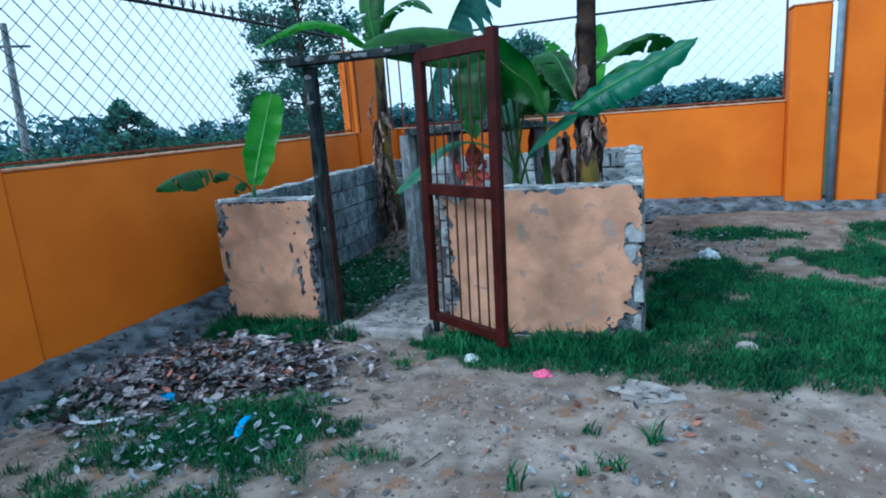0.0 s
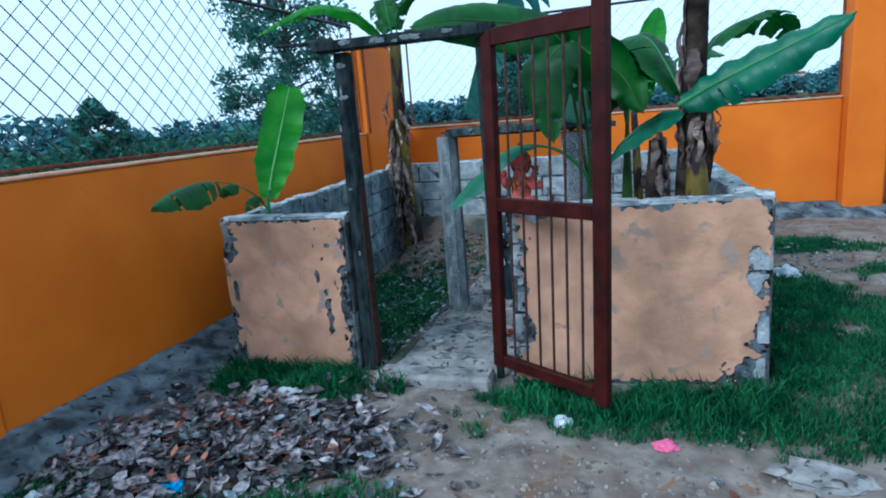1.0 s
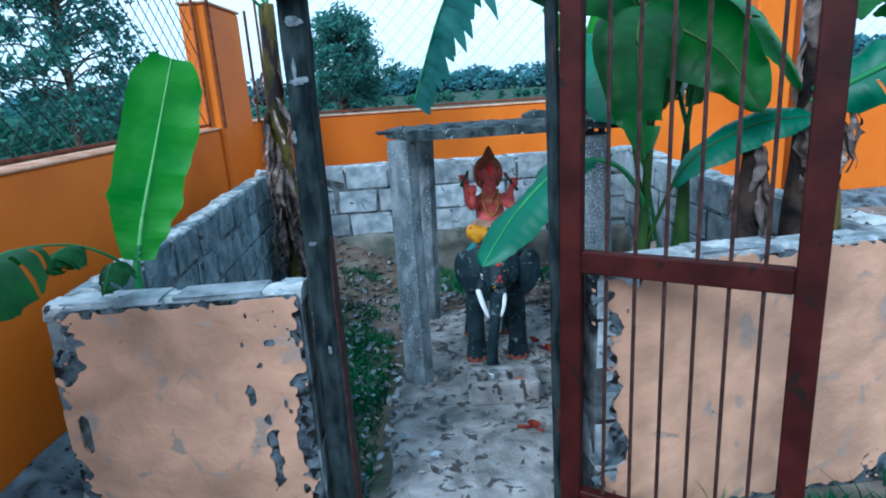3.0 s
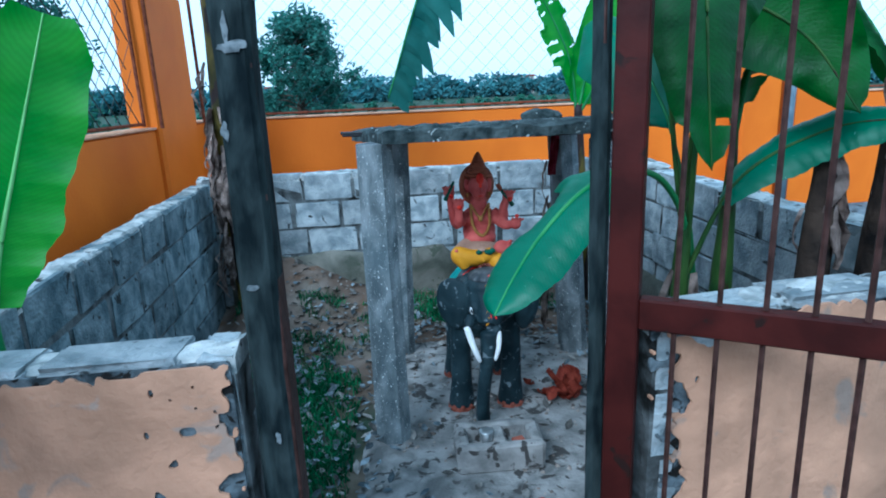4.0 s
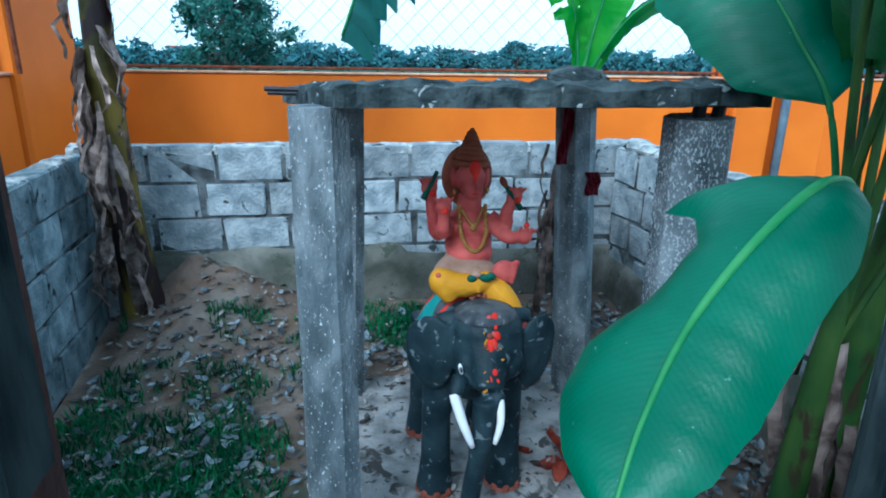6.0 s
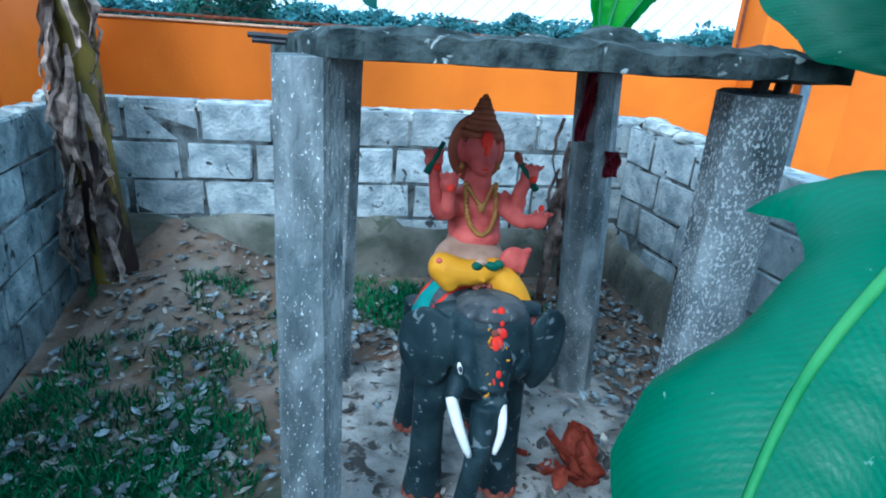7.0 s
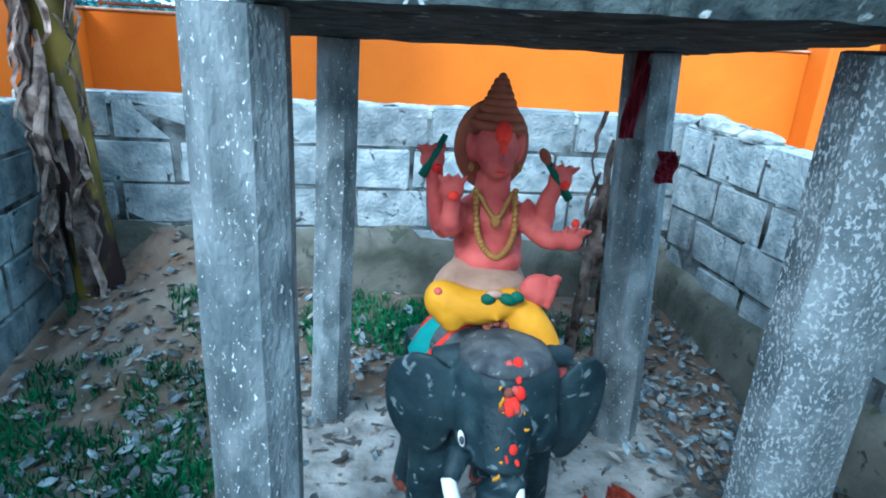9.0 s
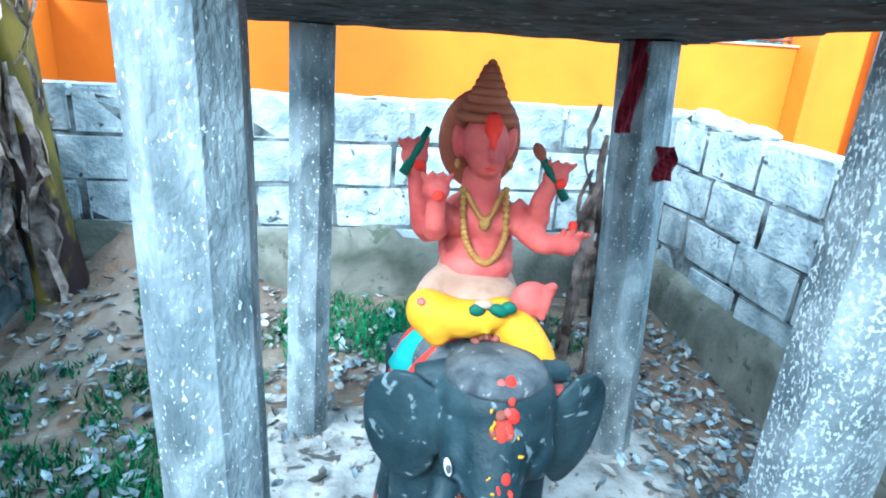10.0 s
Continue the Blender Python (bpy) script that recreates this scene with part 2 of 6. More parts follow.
def raw(name, verts, faces, material, label, category, kind="", parent=None, soft=False):
    me = bpy.data.meshes.new(name)
    me.from_pydata([tuple(v) for v in verts], [], [tuple(f) for f in faces])
    me.materials.append(material)
    if soft:
        smooth(me)
    ob = new(name, me)
    if parent:
        ob.parent = parent
        ob.location = -ORIGIN[parent]
        ORIGIN[ob] = Vector((0, 0, 0))
    return tagged(ob, label, category, "", kind)


def box(bm, lo, hi, bevel=0.0, turn=0.0, jitter=0.0, mi=0):
    """A bevelled box between two corners, turned about its middle by degrees."""
    mid, size = (Vector(lo) + Vector(hi)) / 2, Vector(hi) - Vector(lo)
    r = bmesh.ops.create_cube(bm, size=1.0, matrix=Matrix.Translation(mid) @ Matrix.Rotation(radians(turn), 4, "Z") @ Matrix.Diagonal((*size, 1)))
    vs = r["verts"]
    if bevel:
        es = list({e for v in vs for e in v.link_edges})
        out = bmesh.ops.bevel(bm, geom=es, offset=bevel, segments=1, affect="EDGES", profile=0.5)
        vs = list({v for f in out["faces"] for v in f.verts} | {v for v in vs if v.is_valid})
    for v in vs:
        if jitter:
            v.co += Vector([random.uniform(-jitter, jitter) for _ in range(3)])
    for f in {f for v in vs for f in v.link_faces}:
        f.material_index = mi
    return vs


def tube(bm, pts, radii, seg=8, mi=0, squash=1.0, turn=0.0):
    """A closed tube along points; radii one a point or one for all."""
    pts = [Vector(p) for p in pts]
    if not isinstance(radii, (list, tuple)):
        radii = [radii] * len(pts)
    rings = []
    for i, p in enumerate(pts):
        d = (pts[min(i + 1, len(pts) - 1)] - pts[max(i - 1, 0)]).normalized()
        side = d.cross(Vector((0, 0, 1)) if abs(d.z) < 0.95 else Vector((0, 1, 0))).normalized()
        up = side.cross(d)
        rings.append([bm.verts.new(p + radii[i] * (math.cos(a + turn) * side + squash * math.sin(a + turn) * up)) for a in [2 * math.pi * k / seg for k in range(seg)]])
    for a, b in zip(rings, rings[1:]):
        for k in range(seg):
            bm.faces.new((a[k], a[(k + 1) % seg], b[(k + 1) % seg], b[k])).material_index = mi
    bm.faces.new(rings[0][::-1]).material_index = mi
    bm.faces.new(rings[-1]).material_index = mi


def blob(bm, c, r, mi=0, seg=16, rings=10, turn=(0, 0, 0)):
    """An ellipsoid."""
    m = Matrix.Translation(c) @ Euler([radians(a) for a in turn]).to_matrix().to_4x4() @ Matrix.Diagonal((*r, 1))
    out = bmesh.ops.create_uvsphere(bm, u_segments=seg, v_segments=rings, radius=1.0, matrix=m)
    for f in {f for v in out["verts"] for f in v.link_faces}:
        f.material_index = mi


def curve(points, n):
    """n + 1 points on a smooth line through the given ones."""
    p = [Vector(q) for q in points]
    p = [2 * p[0] - p[1]] + p + [2 * p[-1] - p[-2]]
    out = []
    for k in range(n + 1):
        s = k / n * (len(p) - 3)
        i = min(int(s), len(p) - 4)
        u = s - i
        a, b, c, d = p[i:i + 4]
        out.append(0.5 * (2 * b + (c - a) * u + (2 * a - 5 * b + 4 * c - d) * u * u + (3 * b - a - 3 * c + d) * u ** 3))
    return out


# ---- ground: one sheet to the horizon ----
GRASSY = [  # x, y, half width, half depth
    (2.3, 3.95, 1.5, 0.33), (3.5, 4.7, 0.95, 1.2), (1.15, 4.0, 0.3, 0.16), (0.0, 3.93, 0.5, 0.30), (0.55, 2.75, 0.85, 0.42), (-0.65, 2.75, 0.5, 0.25),
    (0.5, 2.0, 0.8, 0.35), (4.2, 6.3, 0.7, 0.5), (3.2, 7.2, 0.5, 0.3), (-0.10, 5.30, 0.64, 1.28), (0.95, 6.75, 0.6, 0.25), (4.9, 7.3, 0.8, 0.3), (2.9, 5.9, 0.35, 0.5), (2.72, 4.75, 0.5, 0.75), (2.75, 5.5, 0.4, 0.5), (3.3, 2.35, 0.3, 0.12), (3.0, 1.95, 0.25, 0.1), (3.1, 2.7, 0.16, 0.1), (2.7, 2.4, 0.12, 0.1), (3.6, 3.1, 0.2, 0.12),
]


def grassy(x, y):
    w = max(1.25 - math.hypot((x - a) / c, (y - b) / d) for a, b, c, d in GRASSY)
    if x < -1.3 or y > 8.9:
        w = 1.0
    if y < 3.3:
        w += 0.45 * noise.noise(Vector((x * 6.5, y * 6.5, 8.0))) - 0.10
    return w + 0.55 * noise.noise(Vector((x * 3.1, y * 3.1, 0.3))) + 0.35 * noise.noise(Vector((x * 9, y * 9, 4.2)))


def ground_z(x, y):
    h = 0.018 * noise.noise(Vector((x * 1.7, y * 1.7, 1.0))) + 0.010 * noise.noise(Vector((x * 6, y * 6, 2.0)))
    h += (0.30 + 0.10 * noise.noise(Vector((x * 4, y * 4, 6))) + 0.05 * noise.noise(Vector((x * 11, y * 11, 6)))) * math.exp(-((x + 0.12) / 0.40) ** 2 - ((y - 7.15) / 0.5) ** 2)      # heap of soil in the enclosure's corner
    if -0.5 < x < 2.3 and 6.2 < y < 7.2:
        h += 0.09 * min(1, (y - 6.2) / 0.8)
    if x > 2.4 and 6.8 < y < 8.7:
        h += 0.10 * min(1, (y - 6.8) / 1.4)
    if x < -1.2 or y > 8.7:
        h -= 0.08
    return h


def ground_sheet():
    def axis(lo, hi, step):
        near = list(np.arange(lo, hi + 1e-6, step))
        far = [1, 2.5, 5, 9, 15, 25, 45, 80, 150, 300, 600, 1200]
        return [lo - d for d in far[::-1]] + near + [hi + d for d in far]
    xs, ys = axis(-1.6, 5.4, 0.06), axis(0.2, 9.0, 0.06)
    verts = [(x, y, ground_z(x, y)) for y in ys for x in xs]
    w = len(xs)
    faces = [(j * w + i, j * w + i + 1, j * w + i + 1 + w, j * w + i + w) for j in range(len(ys) - 1) for i in range(w - 1)]
    m = mat("trodden earth", (0.14, 0.12, 0.105), (0.33, 0.29, 0.255), 7.0, 0.95, 1.0, 30, spots=(0.20, 0.12, 0.075), spot_at=0.60, spot_scale=5, stain=0.5)
    n, l = m.node_tree.nodes, m.node_tree.links
    b = n["Principled BSDF"]
    soil = b.inputs["Base Color"].links[0].from_socket
    at = n.new("ShaderNodeAttribute")
    at.attribute_name = "turf"
    mixed = n.new("ShaderNodeMix")
    mixed.data_type = "RGBA"
    l.new(at.outputs["Fac"], mixed.inputs["Factor"])
    a, z = [i for i in mixed.inputs if i.type == "RGBA"]
    rich = n.new("ShaderNodeMix")      # dark damp soil, with some of the enclosure's shade in its colour
    rich.data_type = "RGBA"
    damp = n.new("ShaderNodeAttribute")
    damp.attribute_name = "humus_shade"
    l.new(damp.outputs["Fac"], rich.inputs["Factor"])
    ra, rz = [i for i in rich.inputs if i.type == "RGBA"]
    l.new(soil, ra)
    rz.default_value = (0.115, 0.076, 0.054, 1)
    l.new([o for o in rich.outputs if o.type == "RGBA"][0], a)
    z.default_value = (0.028, 0.054, 0.034, 1)
    l.new([o for o in mixed.outputs if o.type == "RGBA"][0], b.inputs["Base Color"])
    ob = raw("ground", verts, faces, m, "trodden pale earth with patches of short grass", "ground", "structure", soft=True)
    turf = ob.data.attributes.new("turf", "FLOAT", "POINT")
    turf.data.foreach_set("value", [min(1.0, max(0.0, 1.6 * grassy(v[0], v[1]) - 0.2)) for v in verts])
    humus_shade = ob.data.attributes.new("humus_shade", "FLOAT", "POINT")

    def soil_at(x, y):
        k = 0.25 + 0.45 * noise.noise(Vector((x * 2.3, y * 2.3, 9)))
        if -0.6 < x < 2.3 and 4.4 < y < 7.2:
            # browner soil in the enclosure, raised further to stand for wall and plant shade
            k += 0.45 + 0.2 * (x > 1.5)
        if -0.75 < x < 0.6 and 2.8 < y < 3.7:
            k += 0.45
        if x > 2.4 and 4.6 < y < 8.6:
            k += 0.2
        return min(0.9, max(0.0, k))
    humus_shade.data.foreach_set("value", [soil_at(v[0], v[1]) for v in verts])
    return ob


ground_sheet()


# ---- orange compound walls ----
TOP = 1.29


def orange_wall(name, lo, hi, along, label):
    bm = bmesh.new()
    box(bm, (lo[0], lo[1], -0.1), (hi[0], hi[1], TOP), 0.012)
    w = single(name, bm, ORANGE, ((lo[0] + hi[0]) / 2, (lo[1] + hi[1]) / 2, 0), label, "wall", kind="structure")
    bm = bmesh.new()
    e = 0.012
    box(bm, (lo[0] - e * (along == "y"), lo[1] - e * (along == "x"), TOP), (hi[0] + e * (along == "y"), hi[1] + e * (along == "x"), TOP + 0.018), 0.006)
    part("coping", bm, COPING, w, "dusty pale mortar coping")
    return w


def pillar(name, lo, hi, top, label):
    bm = bmesh.new()
    box(bm, (lo[0], lo[1], -0.1), (hi[0], hi[1], top), 0.02)
    p = single(name, bm, ORANGE, ((lo[0] + hi[0]) / 2, (lo[1] + hi[1]) / 2, 0), label, "pillar", "orange pillars")
    bm = bmesh.new()
    box(bm, (lo[0] - 0.012, lo[1] - 0.012, top - 0.002), (hi[0] + 0.012, hi[1] + 0.012, top + 0.018), 0.006)
    part("cap", bm, COPING, p, "rough mortar cap")


orange_wall("wall_west", (-1.22, 3.03), (-1.07, 7.40), "y", "bright orange painted compound wall under chain-link fencing")
orange_wall("wall_west_far", (-1.22, 8.20), (-1.07, 8.60), "y", "bright orange painted compound wall behind a pillar")
orange_wall("wall_west_near", (-1.22, -6.0), (-1.07, 2.62), "y", "bright orange painted compound wall")
orange_wall("wall_north", (-1.22, 8.60), (3.80, 8.75), "x", "bright orange painted compound wall behind the enclosure")
orange_wall("wall_north_far", (4.69, 8.60), (12.0, 8.75), "x", "bright orange painted compound wall beyond the pillars")
pillar("orange_pillar", (-1.25, 7.40), (-1.03, 8.20), 2.26, "tall orange painted corner pillar with rusty pipe")
pillar("orange_pillar", (-1.26, 2.62), (-1.045, 3.03), 2.30, "tall orange painted pillar in the compound wall")
pillar("orange_pillar", (3.80, 8.40), (4.17, 8.80), 2.29, "tall orange painted pillar beside a grey pipe")
pillar("orange_pillar", (4.29, 8.40), (4.69, 8.80), 2.33, "tall orange painted pillar beside a grey pipe")


def apron(name, rows, label):
    """A rough sloping strip of cement along a wall; rows of inner and outer points."""
    bm = bmesh.new()
    rings = []
    for inner, outer in rows:
        a, b = Vector(inner), Vector(outer)
        ring = []
        for k in range(6):
            p = a.lerp(b, k / 5)
            p.z += 0.018 * noise.noise(p * 7) + 0.012 * (k in (1, 2)) - 0.03 * (k == 5)
            p += Vector((0.03, 0.03, 0)) * noise.noise(p * 4) * (k == 5)
            ring.append(bm.verts.new(p))
        rings.append(ring)
    for a, b in zip(rings, rings[1:]):
        for k in range(5):
            bm.faces.new((a[k], a[k + 1], b[k + 1], b[k]))
    bmesh.ops.recalc_face_normals(bm, faces=bm.faces)
    single(name, bm, APRON, (*rows[0][1][:2], 0), label, "cement apron", kind="structure")


apron("trim_west", [((-1.06, y, 0.12), (-0.70 + 0.05 * math.sin(y * 5), y, 0.0)) for y in np.arange(1.0, 7.6, 0.12)], "rough grey cement apron along the orange wall")
apron("trim_north", [((x, 8.59, 0.21), (x, 8.02 + 0.06 * math.sin(x * 4), 0.06)) for x in np.arange(-0.8, 7.5, 0.12)], "rough grey cement apron along the orange wall")


# ---- chain-link fence panels with pipe frames ----
def fence(name, origin, along, length, z0, z1, cell, label, finials=0, wire=0.0038, heavy=1):
    """Bottom and top rails, end posts, and crossed wires."""
    o, d = Vector(origin), Vector(along)
    f = thing(name, (*(o + d * length / 2).xy, z0), label, "fence")
    bm = bmesh.new()
    tube(bm, [o + Vector((0, 0, z0)), o + d * length + Vector((0, 0, z0))], 0.012, 6)
    part("bottom_rail", bm, RUST, f, "rusty bottom rail")
    bm = bmesh.new()
    tube(bm, [o + Vector((0, 0, z1)), o + d * length + Vector((0, 0, z1))], 0.016, 6)
    part("top_rail", bm, BLACK_STEEL, f)
    for s in (0.0, 1.0):
        bm = bmesh.new()
        q = o + d * length * s
        tube(bm, [q + Vector((0, 0, z0 - 0.02)), q + Vector((0, 0, z1 + 0.02))], 0.013, 6)
        part("post", bm, RUST, f, "rusty pipe post")
    bm = bmesh.new()
    h = z1 - z0
    n = int((length + h) / cell)
    for lean in (1, -1):
        for k in range(n + 1):
            s0 = k * cell if lean == -1 else k * cell - h
            a, b = s0, s0 + lean * h
            za, zb = z0, z1
            pts = []
            for q in np.linspace(0, 1, 7):
                s = a + (b - a) * q
                if 0 <= s <= length:
                    pts.append(o + d * s + Vector((0, 0, za + (zb - za) * q)) + Vector((d.y, d.x, 0)) * 0.004 * lean)
            if len(pts) > 1:
                tube(bm, [pts[0], pts[-1]], wire * (1.0 if lean == heavy else 0.5), 4)
    part("mesh", bm, WIRE, f, "galvanised diamond wire mesh")
    for k in range(finials):
        bm = bmesh.new()
        q = o + d * length * (k + 0.5) / finials + Vector((0, 0, z1))
        tube(bm, [q, q + Vector((0, 0, 0.06)), q + Vector((0, 0, 0.12))], [0.008, 0.012, 0.002], 5)
        for sgn in (-1, 1):
            tube(bm, [q + Vector((0, 0, 0.02)), q + d * sgn * 0.028 + Vector((0, 0, 0.045)), q + d * sgn * 0.032 + Vector((0, 0, 0.075))], 0.006, 4)
        part("finial", bm, BLACK_STEEL, f)
    return f


fence("chain_link_fence", (-1.13, 3.05, 0), (0, 1, 0), 4.32, 1.335, 2.42, 0.142, "chain-link fence with black spiked top rail over an orange wall", 36, wire=0.0044, heavy=-1)
fence("chain_link_fence", (-1.0, 8.68, 0), (1, 0, 0), 4.78, 1.335, 2.50, 0.165, "chain-link fence with rusty rails over an orange wall", wire=0.0019)
fence("chain_link_fence", (4.75, 8.68, 0), (1, 0, 0), 4.8, 1.335, 2.50, 0.165, "chain-link fence with rusty rails over an orange wall", wire=0.0019)
bm = bmesh.new()
tube(bm, [(4.23, 8.36, 0.1), (4.235, 8.36, 2.6)], 0.036, 10)
single("pipe", bm, PIPE, (4.23, 8.36, 0.1), "grey blue upright pipe between orange pillars", "pipe", soft=True)
for x, y in ((-1.015, 7.385), (-1.0, 8.30)):
    bm = bmesh.new()
    tube(bm, [(x, y, 1.30), (x, y, 2.3)], 0.014, 6)
    single("rusty_pipe", bm, RUST, (x, y, 1.3), "thin rusty pipe fixed upright to an orange pillar", "pipe")


# ---- block enclosure: cores here, single blocks at the end of the file ----
WALL_TOP = 0.95
ENCLOSURE = []  # core object, start, direction, length, outward normal, thickness, faces that show


def enclosure_wall(name, a, b, thick, outward, label, top=WALL_TOP):
    a, b = Vector((*a, 0)), Vector((*b, 0))
    d = (b - a).normalized()
    n = Vector((*outward, 0))
    bm = bmesh.new()
    inset = 0.007
    mid = (a + b) / 2 + n * thick / 2
    box(bm, mid - Vector(((b - a).length / 2 - 0.004, thick / 2 - inset, 0.1)), mid + Vector(((b - a).length / 2 - 0.004, thick / 2 - inset, top - 0.03)), 0.0)
    bmesh.ops.rotate(bm, verts=bm.verts, cent=mid, matrix=Matrix.Rotation(math.atan2(d.y, d.x), 3, "Z"))
    core = single(name, bm, MORTAR, tuple(mid), label, "wall", kind="structure")
    # uneven cement capping
    bm = bmesh.new()
    steps = max(3, int((b - a).length / 0.03))
    rings = []
    for k in range(steps + 1):
        p = a + d * ((b - a).length * k / steps)
        row = []
        for m in range(10):
            s = (m - 1) / 7
            q = p + n * thick * min(1, max(0, s))
            h = top - 0.022 + 0.020 * noise.noise(p * 4) + 0.012 * noise.noise(q * 16) + 0.007 * noise.noise(q * 38) + 0.012 * math.sin(math.pi * min(1, max(0, s)))
            ragged = 0.010 * noise.noise(p * 13 + n * m) + 0.006 * noise.noise(p * 33 + n * m)
            if m in (0, 9):
                h = top - 0.058 + 0.018 * noise.noise(q * 12)
                q += n * (0.004 if m == 0 else -0.004)
            elif m in (1, 8):
                h -= 0.006
                q += n * ((0.008 + ragged) if m == 1 else (-0.008 - ragged))
            row.append(bm.verts.new(q + Vector((0, 0, h))))
        rings.append(row)
    for r, s in zip(rings, rings[1:]):
        for k in range(9):
            bm.faces.new((r[k], r[k + 1], s[k + 1], s[k]))
    bm.faces.new(rings[0]), bm.faces.new(rings[-1])
    bmesh.ops.recalc_face_normals(bm, faces=bm.faces)
    part("capping", bm, CAPPING, core, "uneven cement capping")
    ENCLOSURE.append((core, a, d, (b - a).length, n, thick, top))
    return core


W_FRONT_A = enclosure_wall("wall_front_west", (-0.56, 4.145), (0.25, 4.175), 0.14, (0, 1), "low block wall with peeling peach plaster beside the gate")
W_FRONT_B = enclosure_wall("wall_front_east", (1.17, 4.17), (2.42, 4.33), 0.14, (0, 1), "low block wall with peeling peach plaster beside the gate", 0.97)
enclosure_wall("wall_side_west", (-0.47, 4.30), (-0.64, 7.05), 0.12, (-1, 0), "low wall of dark grey cement blocks")
enclosure_wall("wall_side_east", (2.28, 4.46), (2.15, 7.07), 0.14, (1, 0), "low wall of whitewashed cement blocks")
enclosure_wall("wall_rear", (-0.74, 7.07), (2.30, 7.10), 0.14, (0, 1), "low wall of whitewashed cement blocks with open joints", 0.975)


def plaster(core, a, b, z0, z1, holes, seed, name="plaster", material=None, out=0.013, label="peach washed plaster coat, broken at the edges", rim=1.0):
    """A coat of plaster with broken edges: cells of a grid that are kept, with thickness."""
    a, b = Vector((*a, 0)), Vector((*b, 0))
    d, length = (b - a).normalized(), (b - a).length
    n = Vector((d.y, -d.x, 0))
    c = 0.0125
    nu, nv = int(length / c), int((z1 - z0) / c)

    def keep(i, j):
        u, z = (i + 0.5) * c, z0 + (j + 0.5) * c
        q = Vector((u * 7, z * 7, seed))
        edge = min(u, length - u, (z1 - z) * 1.3)
        if edge < rim * (0.022 + 0.045 * noise.noise(q) + 0.035 * noise.noise(q * 3.1) + 0.02 * noise.noise(q * 8) + 0.02 * noise.noise(q * 17)):
            return False
        if material is None and noise.noise(Vector((u * 45, z * 24, seed))) > 0.80 - 0.36 * (length - u < 0.22 and length < 1) and noise.noise(q * 0.8) > -0.1:
            return False
        for hu, hz, ru, rz, depth in holes:
            if math.hypot((u - hu) / ru, (z - hz) / rz) + depth * noise.noise(q * 2.3) + 0.5 * depth * noise.noise(q * 6) + 0.35 * depth * noise.noise(q * 15) < 1:
                return False
        return True
    kept = {(i, j) for i in range(nu) for j in range(nv) if keep(i, j)}
    bm = bmesh.new()
    grid = {}
    for i, j in kept:
        quad = []
        for k in ((i, j), (i + 1, j), (i + 1, j + 1), (i, j + 1)):
            if k not in grid:
                p = a + d * (k[0] * c) + Vector((0, 0, z0 + k[1] * c))
                grid[k] = bm.verts.new(p + n * (out + 0.004 * noise.noise(p * 6) + 0.0015 * noise.noise(p * 25)))
            quad.append(grid[k])
        bm.faces.new(quad)
    rim_edges = [e for e in bm.edges if e.is_boundary]
    beside = {}
    for e in rim_edges:
        for v in e.verts:
            beside.setdefault(v, []).append(e.other_vert(v))
    for _ in range(1):      # round the broken edge
        moved = {v: v.co.lerp(sum((o.co for o in os), Vector()) / len(os), 0.5) for v, os in beside.items()}
        for v, p in moved.items():
            v.co = p
    back = {v: bm.verts.new(v.co - n * (out + 0.004)) for v in beside}
    for e in rim_edges:
        v, w = e.verts
        bm.faces.new((v, w, back[w], back[v]))
    bmesh.ops.recalc_face_normals(bm, faces=bm.faces)
    part(name, bm, material or PLASTER, core, label)


COAT = "grey cement scratch coat with pits"
SLOTS_A = [(0.055, 0.50, 0.022, 0.078, 0.2), (0.06, 0.11, 0.02, 0.07, 0.2), (-0.02, 0.85, 0.08, 0.11, 0.5)]
SLOTS_B = [(1.185, 0.64, 0.035, 0.085, 0.35), (1.225, 0.30, 0.028, 0.10, 0.3), (0.02, 0.55, 0.05, 0.40, 0.7)]
plaster(W_FRONT_A, (-0.56, 4.145), (0.25, 4.175), 0.0, 0.93, SLOTS_A, 1.7, "scratch_coat", RENDER, 0.006, COAT, 0.15)
plaster(W_FRONT_B, (1.17, 4.17), (2.42, 4.33), 0.0, 0.95, SLOTS_B, 5.2, "scratch_coat", RENDER, 0.006, COAT, 0.15)
plaster(W_FRONT_A, (-0.56, 4.145), (0.25, 4.175), 0.02, 0.93, SLOTS_A + [(0.775, 0.42, 0.030, 0.26, 1.1), (0.66, 0.36, 0.018, 0.11, 1.1), (0.61, 0.60, 0.018, 0.05, 0.9), (0.0, 0.80, 0.09, 0.12, 0.6), (0.8, 0.15, 0.04, 0.1, 0.8), (0.3, 0.0, 0.5, 0.028, 0.9)], 3.1)
plaster(W_FRONT_B, (1.17, 4.17), (2.42, 4.33), 0.02, 0.95, SLOTS_B + [(1.20, 0.60, 0.05, 0.11, 0.6), (1.23, 0.27, 0.045, 0.12, 0.6), (0.0, 0.55, 0.10, 0.45, 0.8), (1.22, 0.05, 0.16, 0.13, 0.6), (0.15, 0.93, 0.12, 0.04, 0.6), (0.75, 0.94, 0.06, 0.03, 0.6), (0.6, 0.0, 0.7, 0.03, 0.9)], 8.4)
bm = bmesh.new()
rows = []
for k in range(53):
    x = -0.58 + 2.84 * k / 52
    t0 = 0.41 - 0.05 * (x > 0.9) + 0.03 * noise.noise(Vector((x * 4, 0, 0)))
    rows.append([bm.verts.new((x, 7.062 - o + 0.006 * noise.noise(Vector((x * 9, z * 9, 2))), z)) for o, z in ((0.05, 0.0), (0.045, 0.12), (0.04, 0.24), (0.03, t0 - 0.03), (-0.005, t0))])
